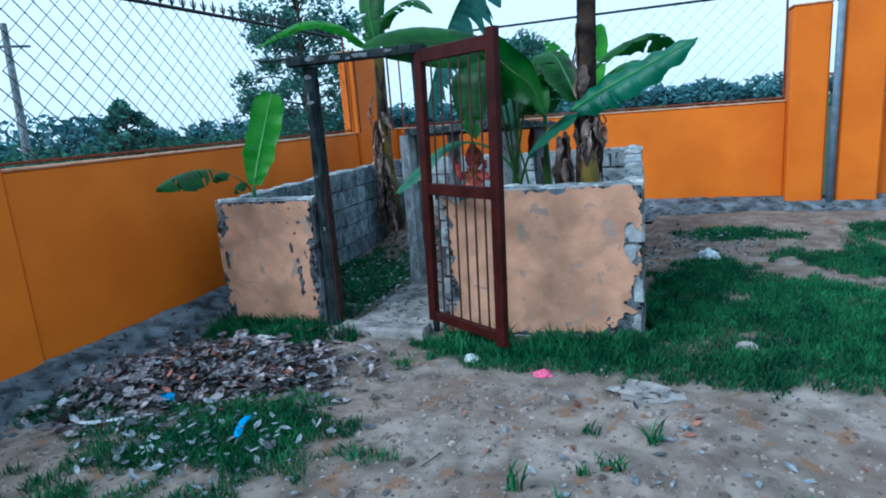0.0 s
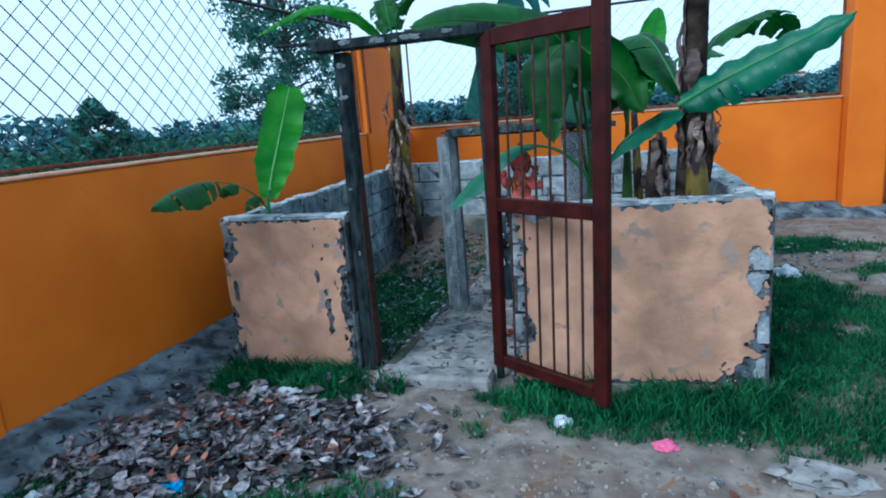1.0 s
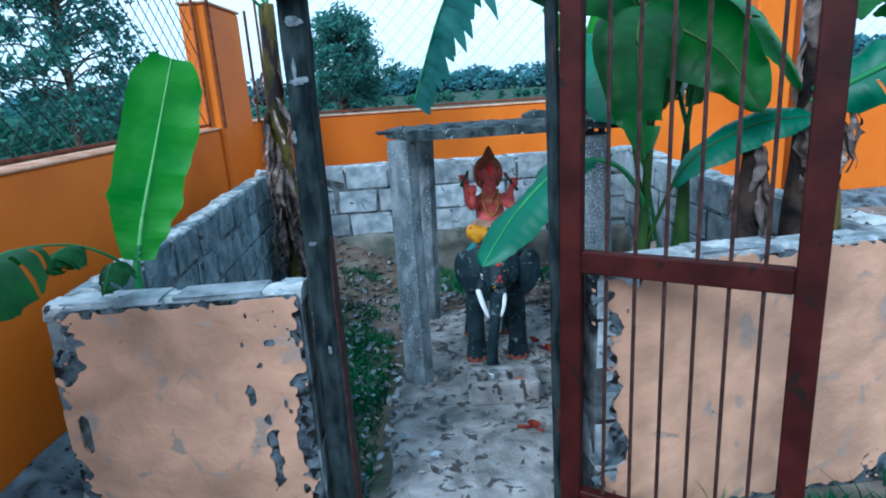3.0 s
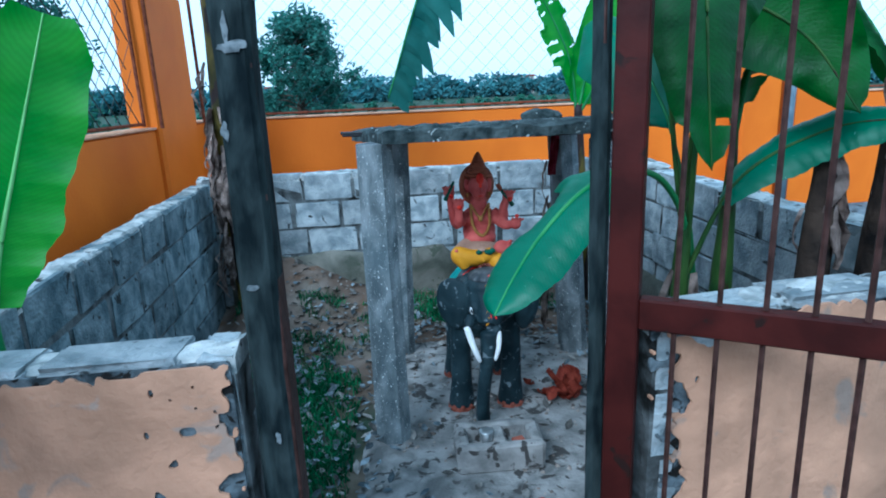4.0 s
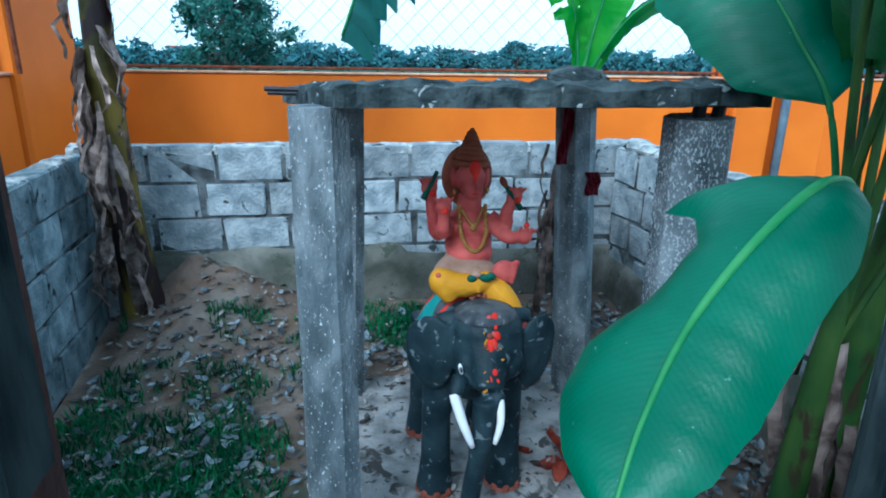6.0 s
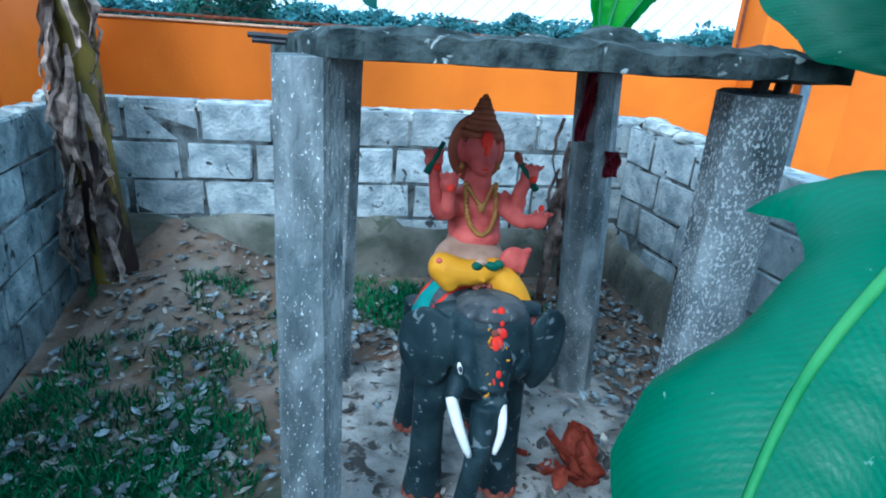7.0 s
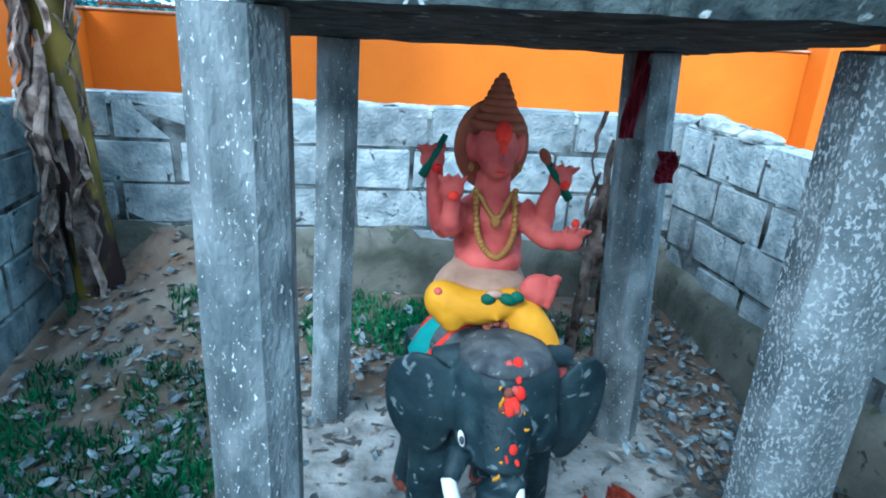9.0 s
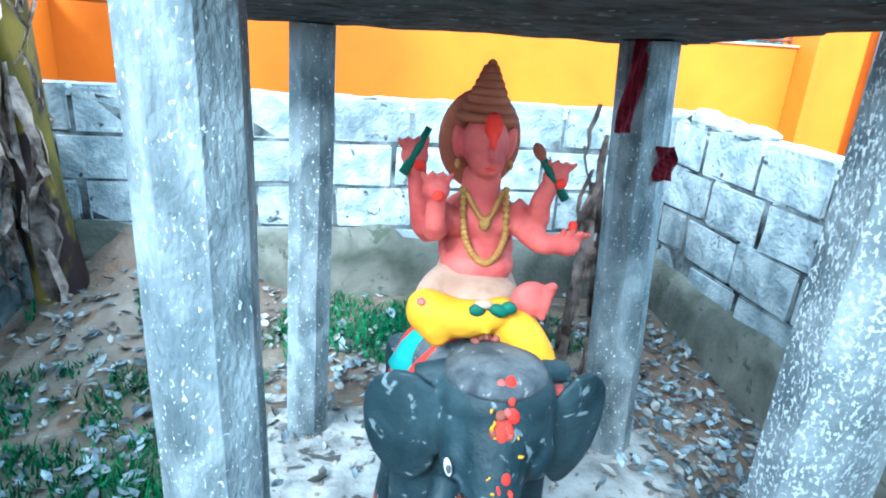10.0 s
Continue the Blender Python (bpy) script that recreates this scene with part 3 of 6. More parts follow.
for r, s in zip(rows, rows[1:]):
    for k in range(4):
        bm.faces.new((r[k], s[k], s[k + 1], r[k + 1]))
single("trim_rear", bm, BAND, (0.8, 7.05, 0), "mossy cement render along the foot of the block wall", "render band", kind="structure", soft=True)
bm = bmesh.new()
rows = []
for k in range(45):
    y = 4.5 + 2.55 * k / 44
    t0 = 0.30 + 0.03 * noise.noise(Vector((y * 4, 3, 0)))
    rows.append([bm.verts.new((2.282 - 0.05 * (y - 4.46) - o + 0.006 * noise.noise(Vector((y * 9, z * 9, 2))), y, z)) for o, z in ((0.05, 0.0), (0.045, 0.12), (0.04, 0.2), (0.03, t0 - 0.03), (-0.005, t0))])
for r, s in zip(rows, rows[1:]):
    for k in range(4):
        bm.faces.new((r[k], r[k + 1], s[k + 1], s[k]))
single("trim_east", bm, BAND, (2.25, 5.8, 0), "mossy cement render along the foot of the block wall", "render band", kind="structure", soft=True)


# ---- gateway: timber posts, lintel, steel gate, step ----
def post(name, base, top, w, depth, label):
    bm = bmesh.new()
    b, t = Vector(base), Vector(top)
    rings = []
    for k in range(15):
        p = b.lerp(t, k / 14)
        dx, dy = w / 2 + 0.004 * noise.noise(p * 8), depth / 2 + 0.004 * noise.noise(p * 9)
        ch = 0.012
        ring = [(-dx + ch, -dy), (dx - ch, -dy), (dx, -dy + ch), (dx, dy - ch), (dx - ch, dy), (-dx + ch, dy), (-dx, dy - ch), (-dx, -dy + ch)]
        rings.append([bm.verts.new(p + Vector((x, y, 0))) for x, y in ring])
    for r, s in zip(rings, rings[1:]):
        for k in range(8):
            bm.faces.new((r[k], r[(k + 1) % 8], s[(k + 1) % 8], s[k]))
    bm.faces.new(rings[0][::-1]), bm.faces.new(rings[-1])
    return single(name, bm, TIMBER, base, label, "post", "gate posts")


P_LEFT = post("gate_post", (0.300, 4.235, -0.05), (0.322, 4.24, 1.80), 0.078, 0.085, "weathered grey timber gate post with paint flecks")
bm = bmesh.new()
box(bm, (0.340, 4.205, 0.05), (0.354, 4.283, 1.78), 0.003)
part("edge_strip", bm, ROD, P_LEFT, "dark rusty steel strip")
P_RIGHT = post("gate_post", (1.078, 4.247, -0.05), (1.070, 4.247, 1.80), 0.044, 0.030, "weathered grey timber gate post with a hinged gate")
bm = bmesh.new()
box(bm, (0.20, 4.16, 1.805), (1.16, 4.25, 1.86), 0.008, 3, 0.003)
L = single("lintel", bm, TIMBER, (0.65, 4.2, 1.8), "weathered grey timber lintel across the gate posts", "beam")
bm = bmesh.new()
tube(bm, curve([(-0.03, 4.19, 1.868), (0.1, 4.19, 1.862), (0.3, 4.19, 1.868)], 6), 0.011, 6)
part("stick", bm, TIMBER, L, "thin stick end")


def fleck(parent, x, y, z, w, h, seed):
    """A ragged flake of old paint on a front face."""
    bm = bmesh.new()
    front, back = [], []
    for k in range(16):
        a = k * math.pi / 8
        r = 1 + 0.6 * noise.noise(Vector((math.cos(a) * 2, math.sin(a) * 2, seed))) + 0.3 * noise.noise(Vector((math.cos(a) * 5, math.sin(a) * 5, seed)))
        p = (x + w * r * math.cos(a), z + h * r * math.sin(a))
        front.append(bm.verts.new((p[0], y, p[1])))
        back.append(bm.verts.new((p[0], y + 0.006, p[1])))
    mid = bm.verts.new((x, y - 0.0005, z))
    for k in range(16):
        m = (k + 1) % 16
        bm.faces.new((front[k], front[m], mid))
        bm.faces.new((front[m], front[k], back[k], back[m]))
    bmesh.ops.recalc_face_normals(bm, faces=bm.faces)
    part("paint_fleck", bm, FLECK, parent, "pale paint fleck")


for k, (x, z, w, h) in enumerate([(0.39, 1.842, 0.035, 0.014), (0.56, 1.834, 0.05, 0.015), (0.745, 1.832, 0.055, 0.014), (0.93, 1.84, 0.03, 0.01), (0.66, 1.82, 0.015, 0.007)]):
    fleck(L, x, 4.156 + (x - 0.68) * 0.052, z, w, h, k * 3.7)
for k, (x, z, w, h) in enumerate([(0.338, 1.735, 0.026, 0.014), (0.335, 1.57, 0.03, 0.011), (0.325, 1.60, 0.006, 0.03), (0.30, 1.41, 0.008, 0.018), (0.315, 1.08, 0.012, 0.006), (0.33, 0.72, 0.006, 0.014)]):
    fleck(P_LEFT, x - 0.012, 4.1890 + 0.0027 * z, z, w, h, 20 + k * 2.9)
bm = bmesh.new()
box(bm, (0.40, 4.04, -0.05), (1.06, 4.22, 0.06), 0.018, 4, 0.006)
single("step", bm, PAD, (0.7, 4.15, 0), "worn pale cement step in the gateway", "step")


def gate():
    h, e = Vector((1.072, 4.183, 0)), Vector((1.685, 3.815, 0))
    d = (e - h).normalized()
    n = Vector((d.y, -d.x, 0))
    length = (e - h).length
    lean = 0.028
    g = thing("gate", (h.x, h.y, 0.1), "dark red painted steel gate standing open", "gate")

    def bar(name, s0, s1, z0, z1, thick=0.045, label=""):
        bm = bmesh.new()
        vs = box(bm, (s0, -thick / 2, z0), (s1, thick / 2, z1), 0.004)
        for v in bm.verts:
            p = h + d * (v.co.x - 0.0) + n * (v.co.y - lean * (v.co.z - 0.1)) + Vector((0, 0, v.co.z))
            v.co = p
        return part(name, bm, RED_STEEL, g, label)
    bar("stile", 0.0, 0.068, 0.10, 1.82)
    bar("stile", length - 0.072, length, 0.08, 1.86)
    bar("bottom_rail", 0.068, length - 0.072, 0.105, 0.165, 0.04)
    bar("middle_rail", 0.068, length - 0.072, 0.94, 1.01, 0.04)
    bar("top_rail", 0.068, length - 0.072, 1.745, 1.825, 0.04)
    for k in range(6):
        s = 0.078 + (length - 0.156) * (k + 0.75) / 6.5
        bm = bmesh.new()
        tube(bm, [h + d * s - n * lean * (z - 0.1) + Vector((0, 0, z)) for z in (0.14, 0.9, 1.78)], 0.0065, 6)
        part("rod", bm, ROD, g, "dark steel rod")
    for z in (0.35, 1.55):
        bm = bmesh.new()
        tube(bm, [(1.072, 4.205 + 0.024 * z, z), (1.072, 4.205 + 0.024 * z, z + 0.09)], 0.011, 8)
        part("hinge", bm, ROD, g)


gate()

# ---- shrine: pad, four posts, slab ----
bm = bmesh.new()
rings = []
for k in range(33):
    y = 4.27 + 2.05 * k / 32
    row = []
    for i in range(25):
        x = 0.42 + 1.33 * i / 24
        e = 0.05 * noise.noise(Vector((y * 3, i // 12, 7))) * (1 if i in (0, 24) else 0)
        inside = 0 < i < 24 and 0 < k < 32
        row.append(bm.verts.new((x + e - 0.06 * (1 - k / 32) * (i == 0), y, (0.035 + 0.008 * noise.noise(Vector((x * 4, y * 4, 0)))) if inside else -0.03)))
    rings.append(row)
for r, s in zip(rings, rings[1:]):
    for i in range(24):
        bm.faces.new((r[i], r[i + 1], s[i + 1], s[i]))
single("shrine_floor", bm, PAD, (1.08, 5.3, 0), "dusty cracked cement floor of a small shrine", "floor", soft=True)


def column(base, top, r, label, material=None):
    bm = bmesh.new()
    b, t = Vector(base), Vector(top)
    tube(bm, [b.lerp(t, k / 10) + 0.004 * noise.noise_vector(b.lerp(t, k / 10) * 5) for k in range(11)], [r * (1.04 - 0.06 * k / 10) for k in range(11)], 8, turn=math.pi / 8)
    bmesh.ops.bevel(bm, geom=[e for e in bm.edges if e.is_boundary is False and len(e.link_faces) == 2 and e.calc_face_angle(0) > 0.6], offset=0.03, segments=4, affect="EDGES")
    single("column", bm, material or CONCRETE, base, label, "column", "shrine columns")


column((0.537, 5.28, 0.0), (0.537, 5.28, 1.286), 0.075, "eight-sided grey concrete column under a slab")
column((0.592, 6.16, 0.0), (0.625, 6.16, 1.244), 0.063, "eight-sided grey concrete column under a slab")
column((1.545, 6.04, 0.0), (1.470, 6.04, 1.252), 0.077, "dark concrete column stained with red powder")
column((1.46, 5.205, 0.0), (1.415, 5.15, 1.273), 0.082, "leaning pitted concrete column with bent bars", PITTED)
for x in (1.405, 1.455):
    bm = bmesh.new()
    tube(bm, [(x, 5.14, 1.265), (x + 0.004, 5.14, 1.302)], 0.016, 7)
    single("steel_stub", bm, BLACK_STEEL, (x, 5.14, 1.25), "short dark steel stub carrying the slab", "steel bar")


def roof_slab():
    bm = bmesh.new()
    corners = [(0.572, 5.13), (1.49, 5.03), (1.63, 6.16), (0.375, 6.22)]
    nu, nv = 44, 30
    top, bot = {}, {}
    for i in range(nu + 1):
        for j in range(nv + 1):
            u, v = i / nu, j / nv
            p = Vector(corners[0]).lerp(Vector(corners[1]), u).lerp(Vector(corners[3]).lerp(Vector(corners[2]), u), v)
            q = Vector((p.x, p.y, 0))
            rim = i in (0, nu) or j in (0, nv)
            if rim:
                p += 0.022 * noise.noise_vector(q * 9).xy + 0.016 * noise.noise_vector(q * 24).xy
            z = 1.296 - 0.050 * (p.y - 5.1) + 0.006 * (u - 0.3)
            top[i, j] = bm.verts.new((p.x, p.y, z + 0.054 + 0.014 * noise.noise(q * 11) + 0.010 * noise.noise(q * 29) - 0.012 * rim))
            bot[i, j] = bm.verts.new((p.x, p.y, z + 0.006 * noise.noise(q * 9)))
    for i in range(nu):
        for j in range(nv):
            bm.faces.new((top[i, j], top[i + 1, j], top[i + 1, j + 1], top[i, j + 1]))
            bm.faces.new((bot[i, j], bot[i, j + 1], bot[i + 1, j + 1], bot[i + 1, j]))
    for i in range(nu):
        bm.faces.new((bot[i, 0], bot[i + 1, 0], top[i + 1, 0], top[i, 0]))
        bm.faces.new((top[i, nv], top[i + 1, nv], bot[i + 1, nv], bot[i, nv]))
    for j in range(nv):
        bm.faces.new((top[0, j], top[0, j + 1], bot[0, j + 1], bot[0, j]))
        bm.faces.new((bot[nu, j], bot[nu, j + 1], top[nu, j + 1], top[nu, j]))
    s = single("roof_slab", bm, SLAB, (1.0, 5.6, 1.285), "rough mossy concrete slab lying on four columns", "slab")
    for y, z in ((5.62, 1.300), (5.70, 1.286)):
        bm = bmesh.new()
        tube(bm, [(0.385, y, z + 0.010), (0.6, y - 0.06, z + 0.008)], 0.008, 6)
        part("reinforcing_bar", bm, BLACK_STEEL, s, "dark reinforcing bar end")


roof_slab()
bm = bmesh.new()
blob(bm, (1.215, 5.42, 1.352), (0.082, 0.055, 0.032), seg=14, rings=9)
for v in bm.verts:
    v.co += 0.018 * noise.noise_vector(v.co * 22)
single("stone", bm, SLAB, (1.215, 5.42, 1.33), "grey rough stone lying on the slab", "stone")


CLOTH = mat("faded crimson cloth", (0.12, 0.008, 0.02), (0.22, 0.02, 0.04), 25.0, 0.9, 0.4)


# ---- statue ----
def fuse(bm, shade, voxel):
    """Melts the overlapping forms of one colour into a single skin."""
    work = bm.copy()
    bmesh.ops.delete(work, geom=[f for f in work.faces if f.material_index != shade], context="FACES")
    bmesh.ops.delete(bm, geom=[f for f in bm.faces if f.material_index == shade], context="FACES")
    me = bpy.data.meshes.new("work")
    work.to_mesh(me)
    work.free()
    ob = new("work", me)
    r = ob.modifiers.new("skin", "REMESH")
    r.mode, r.voxel_size = "VOXEL", voxel
    s = ob.modifiers.new("soft", "SMOOTH")
    s.iterations, s.factor = 3, 0.5
    made = bpy.data.meshes.new_from_object(ob.evaluated_get(bpy.context.evaluated_depsgraph_get()))
    for p in made.polygons:
        p.material_index = shade
    bm.from_mesh(made)
    bpy.data.objects.remove(ob)
    bpy.data.meshes.remove(made)
    bpy.data.meshes.remove(me)


def ear(bm, cx, cz, hw, hh, sx, mi):
    """A broad drooping ear: a thick leaf-shaped flap, bulging forward and folded over at the top."""
    m = Matrix.Translation((cx, 5.425, cz)) @ Euler((radians(4), 0, radians(sx * 24))).to_matrix().to_4x4()
    rows = []
    for k in range(11):
        v = -1 + k / 5
        row = []
        for i in range(20):
            a = 2 * math.pi * i / 20
            w = hw * max(0.06, 1 - abs(v) ** 2.6) ** 0.5 * (1 + 0.10 * v)
            row.append(bm.verts.new(m @ Vector((w * math.cos(a) - sx * 0.012 * v * v, (0.026 if math.sin(a) < 0 else 0.014) * max(0.1, 1 - v * v) ** 0.5 * math.sin(a) - 0.010 * max(0, v) ** 2, hh * v))))
        rows.append(row)
    for a, b in zip(rows, rows[1:]):
        for i in range(20):
            bm.faces.new((a[i], a[(i + 1) % 20], b[(i + 1) % 20], b[i])).material_index = mi
    bm.faces.new(rows[0][::-1]).material_index = mi
    bm.faces.new(rows[-1]).material_index = mi


def statue():
    bm = bmesh.new()
    mats = [HIDE, SKIN, YELLOW, CROWN, IVORY, VERMILION, HIDE_GREY, TEAL, GOLD, GREEN_PAINT, CREAM, BRICK_RED]
    H, S, Y, C, I, V, G, T, O, N, K, B = range(12)
    # mount: body, legs, head, ears, trunk, tusks
    blob(bm, (0.985, 5.66, 0.49), (0.150, 0.29, 0.165), H, 20, 12)
    blob(bm, (0.975, 5.60, 0.605), (0.125, 0.20, 0.105), G, 24, 14)
    for x, y in ((0.857, 5.49), (1.088, 5.49), (0.862, 5.83), (1.09, 5.83)):
        tube(bm, [(x - 0.004, y, 0.02), (x - 0.003, y, 0.07), (x, y, 0.16), (x, y, 0.32), (x + (0.98 - x) * 0.25, y + 0.01, 0.50)], [0.060, 0.060, 0.049, 0.047, 0.075], 14, H)
        tube(bm, [(x - 0.004, y, 0.015), (x - 0.004, y, 0.05)], [0.066, 0.062], 14, B)
        for k in (-1, 0, 1):
            blob(bm, (x - 0.004 + 0.036 * k, y - 0.054 + 0.012 * abs(k), 0.045), (0.016, 0.012, 0.020), B, 8, 6)
    blob(bm, (0.987, 5.395, 0.595), (0.108, 0.11, 0.130), H, 28, 18)
    blob(bm, (0.987, 5.390, 0.655), (0.104, 0.092, 0.064), H, 28, 16)
    for sx in (-1, 1):
        blob(bm, (0.985 + sx * 0.062, 5.345, 0.565), (0.040, 0.050, 0.050), H, 14, 10)
        tube(bm, [(0.987 + sx * 0.080, 5.425, 0.676), (0.987 + sx * 0.140, 5.44, 0.662)], [0.026, 0.022], 12, H)
    tube(bm, curve([(0.980, 5.40, 0.64), (0.970, 5.300, 0.545), (0.956, 5.262, 0.43), (0.940, 5.262, 0.30), (0.928, 5.285, 0.16), (0.93, 5.31, 0.035)], 16), [0.080, 0.078, 0.068, 0.056, 0.047, 0.041, 0.037, 0.034, 0.032, 0.030, 0.029, 0.029, 0.029, 0.030, 0.031, 0.032, 0.033], 14, H)
    ear(bm, 0.824, 0.570, 0.075, 0.124, -1, H)
    ear(bm, 1.152, 0.554, 0.070, 0.128, 1, H)
    for x0, x1, x2, z0, z1 in ((0.866, 0.886, 0.912, 0.520, 0.382), (1.000, 0.992, 0.974, 0.490, 0.385)):
        tube(bm, curve([(x0, 5.262, z0), (x1, 5.225, (z0 + z1) / 2), (x2, 5.21, z1)], 8), [r * (1.0 if x0 < 0.9 else 0.78) for r in (0.013, 0.0145, 0.0145, 0.014, 0.013, 0.0125, 0.0115, 0.010, 0.007)], 10, I)
        tube(bm, [(x0 + (0.94 - x0) * 0.35, 5.30, z0 + 0.028), (x0 + 0.002, 5.262, z0 - 0.006)], [0.026, 0.019], 12, H)
    for r, y, mi in (((0.0065, 0.006, 0.017), 5.298, I), ((0.0045, 0.005, 0.009), 5.2935, G)):
        blob(bm, (0.892, y, 0.575), r, mi, 12, 8, (0, -14, -38))
    # powder smears and petals down the brow
    rnd = random.Random(44)
    for x, y, z, rx, rz in ((0.975, 5.296, 0.645, 0.013, 0.021), (0.979, 5.263, 0.577, 0.010, 0.012), (0.990, 5.309, 0.690, 0.006, 0.008)):
        blob(bm, (x, y, z), (rx, 0.007, rz), V, 14, 8, (-24, 0, 0))
    for k in range(26):
        z = rnd.uniform(0.535, 0.715)
        x = 0.979 + rnd.gauss(0, 0.010)
        y = 5.2925 + 1.1 * max(0, z - 0.64) ** 1.35 - 0.60 * max(0, 0.622 - z)
        blob(bm, (x, y, z), (rnd.uniform(0.004, 0.011), 0.005, rnd.uniform(0.006, 0.016)), rnd.choice((S, S, V, B)), 9, 6, (-24, rnd.uniform(-30, 30), 0))
    for k in range(11):
        x, z = 0.950 + rnd.choice((0.0, 0.005, 0.055)) + rnd.uniform(-0.007, 0.007), rnd.uniform(0.53, 0.70)
        blob(bm, (x, 5.288 + 0.16 * max(0, z - 0.63) - 0.55 * max(0, 0.622 - z), z), (rnd.uniform(0.005, 0.009), 0.006, rnd.uniform(0.005, 0.009)), Y, 8, 5)
    blob(bm, (0.984, 5.405, 0.690), (0.092, 0.098, 0.036), G, 24, 12, (-4, 0, 0))
    for k in range(6):
        blob(bm, (0.955 + 0.010 * k, 5.462 + 0.006 * (k % 2), 0.718 + 0.004 * (k % 3)), (0.011, 0.010, 0.007), B, 8, 5, (20 * k, 30, 50 * k))
    tube(bm, curve([(0.838, 5.60, 0.44), (0.858, 5.595, 0.60), (0.975, 5.59, 0.690), (1.100, 5.595, 0.60), (1.135, 5.60, 0.44)], 14), 0.030, 8, T, 1.5)
    for y in (5.525, 5.665):
        tube(bm, curve([(0.822, y, 0.44), (0.846, y, 0.60), (0.975, y, 0.700), (1.112, y, 0.60), (1.148, y, 0.44)], 14), 0.014, 8, V)
        for k in range(9):
            p = curve([(0.818, y - 0.008, 0.44), (0.842, y - 0.008, 0.60), (0.975, y - 0.008, 0.706)], 9)[k]
            blob(bm, p, (0.009, 0.009, 0.009), S, 8, 6)
    # seated plain figure on the mount
    tube(bm, [(0.975, 5.62, 0.715), (0.975, 5.62, 0.755), (0.973, 5.62, 0.800), (0.972, 5.62, 0.820)], [0.098, 0.094, 0.074, 0.066], 20, K, 0.92)
    tube(bm, curve([(0.948, 5.615, 0.785), (0.898, 5.555, 0.780), (0.868, 5.500, 0.770)], 6), [0.044, 0.042, 0.040, 0.038, 0.036, 0.034, 0.028], 12, K)
    blob(bm, (0.955, 5.545, 0.782), (0.092, 0.070, 0.032), K, 22, 12)
    blob(bm, (0.975, 5.598, 0.818), (0.074, 0.062, 0.048), S, 20, 12)
    blob(bm, (0.866, 5.484, 0.766), (0.038, 0.034, 0.044), Y, 14, 10, (0, -12, 0))
    tube(bm, curve([(0.862, 5.486, 0.772), (0.920, 5.474, 0.757), (0.980, 5.472, 0.763), (1.018, 5.480, 0.782)], 9), [0.036, 0.038, 0.038, 0.037, 0.036, 0.034, 0.031, 0.028, 0.024, 0.018], 12, Y)
    tube(bm, [(0.872, 5.482, 0.765), (0.882, 5.474, 0.738), (0.894, 5.470, 0.710)], [0.036, 0.032, 0.020], 12, Y)
    blob(bm, (0.945, 5.512, 0.742), (0.085, 0.050, 0.036), Y, 18, 10)
    tube(bm, curve([(0.975, 5.520, 0.760), (1.030, 5.482, 0.735), (1.070, 5.458, 0.690), (1.092, 5.446, 0.638)], 9), [0.040, 0.042, 0.042, 0.041, 0.040, 0.038, 0.036, 0.034, 0.032, 0.028], 12, Y)
    # folds of the cloth, running down from the knee
    for k in range(5):
        p = Vector((0.862 + 0.026 * k, 5.451 - 0.003 * k, 0.782 - 0.005 * k))
        tube(bm, [p, p + Vector((0.004, -0.004, -0.016)), p + Vector((0.008, 0.006, -0.034 + 0.003 * k))], [0.003, 0.005, 0.003], 6, Y)
    blob(bm, (0.854, 5.464, 0.794), (0.011, 0.012, 0.008), S, 10, 6)
    blob(bm, (1.104, 5.448, 0.622), (0.030, 0.034, 0.014), S, 12, 8, (10, 0, 0))
    # upturned sole with its toes
    blob(bm, (1.058, 5.482, 0.790), (0.040, 0.018, 0.036), S, 16, 10, (0, 12, 0))
    for k in range(5):
        blob(bm, (1.091 - 0.003 * k, 5.472, 0.820 - 0.015 * k), (0.012 - 0.001 * k, 0.010, 0.009), S, 8, 6)
    for x, z, r in ((0.950, 0.786, 0.015), (0.990, 0.785, 0.021), (1.008, 0.790, 0.015)):
        blob(bm, (x, 5.446, z), (r, 0.010, 0.012), N, 10, 6, (0, 20 * (x > 0.98), 0))
    blob(bm, (0.962, 5.450, 0.795), (0.022, 0.012, 0.010), K, 10, 6)
    blob(bm, (0.975, 5.62, 0.845), (0.076, 0.060, 0.080), S, 20, 14)
    blob(bm, (0.973, 5.615, 0.905), (0.080, 0.056, 0.056), S, 20, 14)
    tube(bm, [(0.974, 5.62, 0.93), (0.975, 5.612, 1.0)], [0.042, 0.036], 14, S)
    blob(bm, (0.973, 5.655, 1.050), (0.081, 0.022, 0.098), C, 28, 14)
    blob(bm, (0.974, 5.605, 1.052), (0.043, 0.048, 0.056), S, 20, 14)
    blob(bm, (0.975, 5.580, 1.022), (0.033, 0.030, 0.030), S, 14, 10)
    blob(bm, (0.976, 5.553, 1.040), (0.008, 0.012, 0.014), S, 10, 8)
    blob(bm, (0.976, 5.555, 1.014), (0.012, 0.006, 0.0035), V, 8, 5)
    for s in (-1, 1):
        blob(bm, (0.974 + s * 0.046, 5.60, 0.905), (0.034, 0.042, 0.034), S, 12, 8)
        blob(bm, (0.975 + s * 0.049, 5.622, 1.050), (0.014, 0.012, 0.034), S, 12, 8, (0, s * 8, s * -20))
        blob(bm, (0.975 + s * 0.051, 5.606, 1.012), (0.006, 0.006, 0.010), O, 8, 6)
    blob(bm, (0.978, 5.566, 1.088), (0.017, 0.014, 0.026), V, 12, 8)
    blob(bm, (0.978, 5.558, 1.060), (0.007, 0.010, 0.020), V, 10, 6)
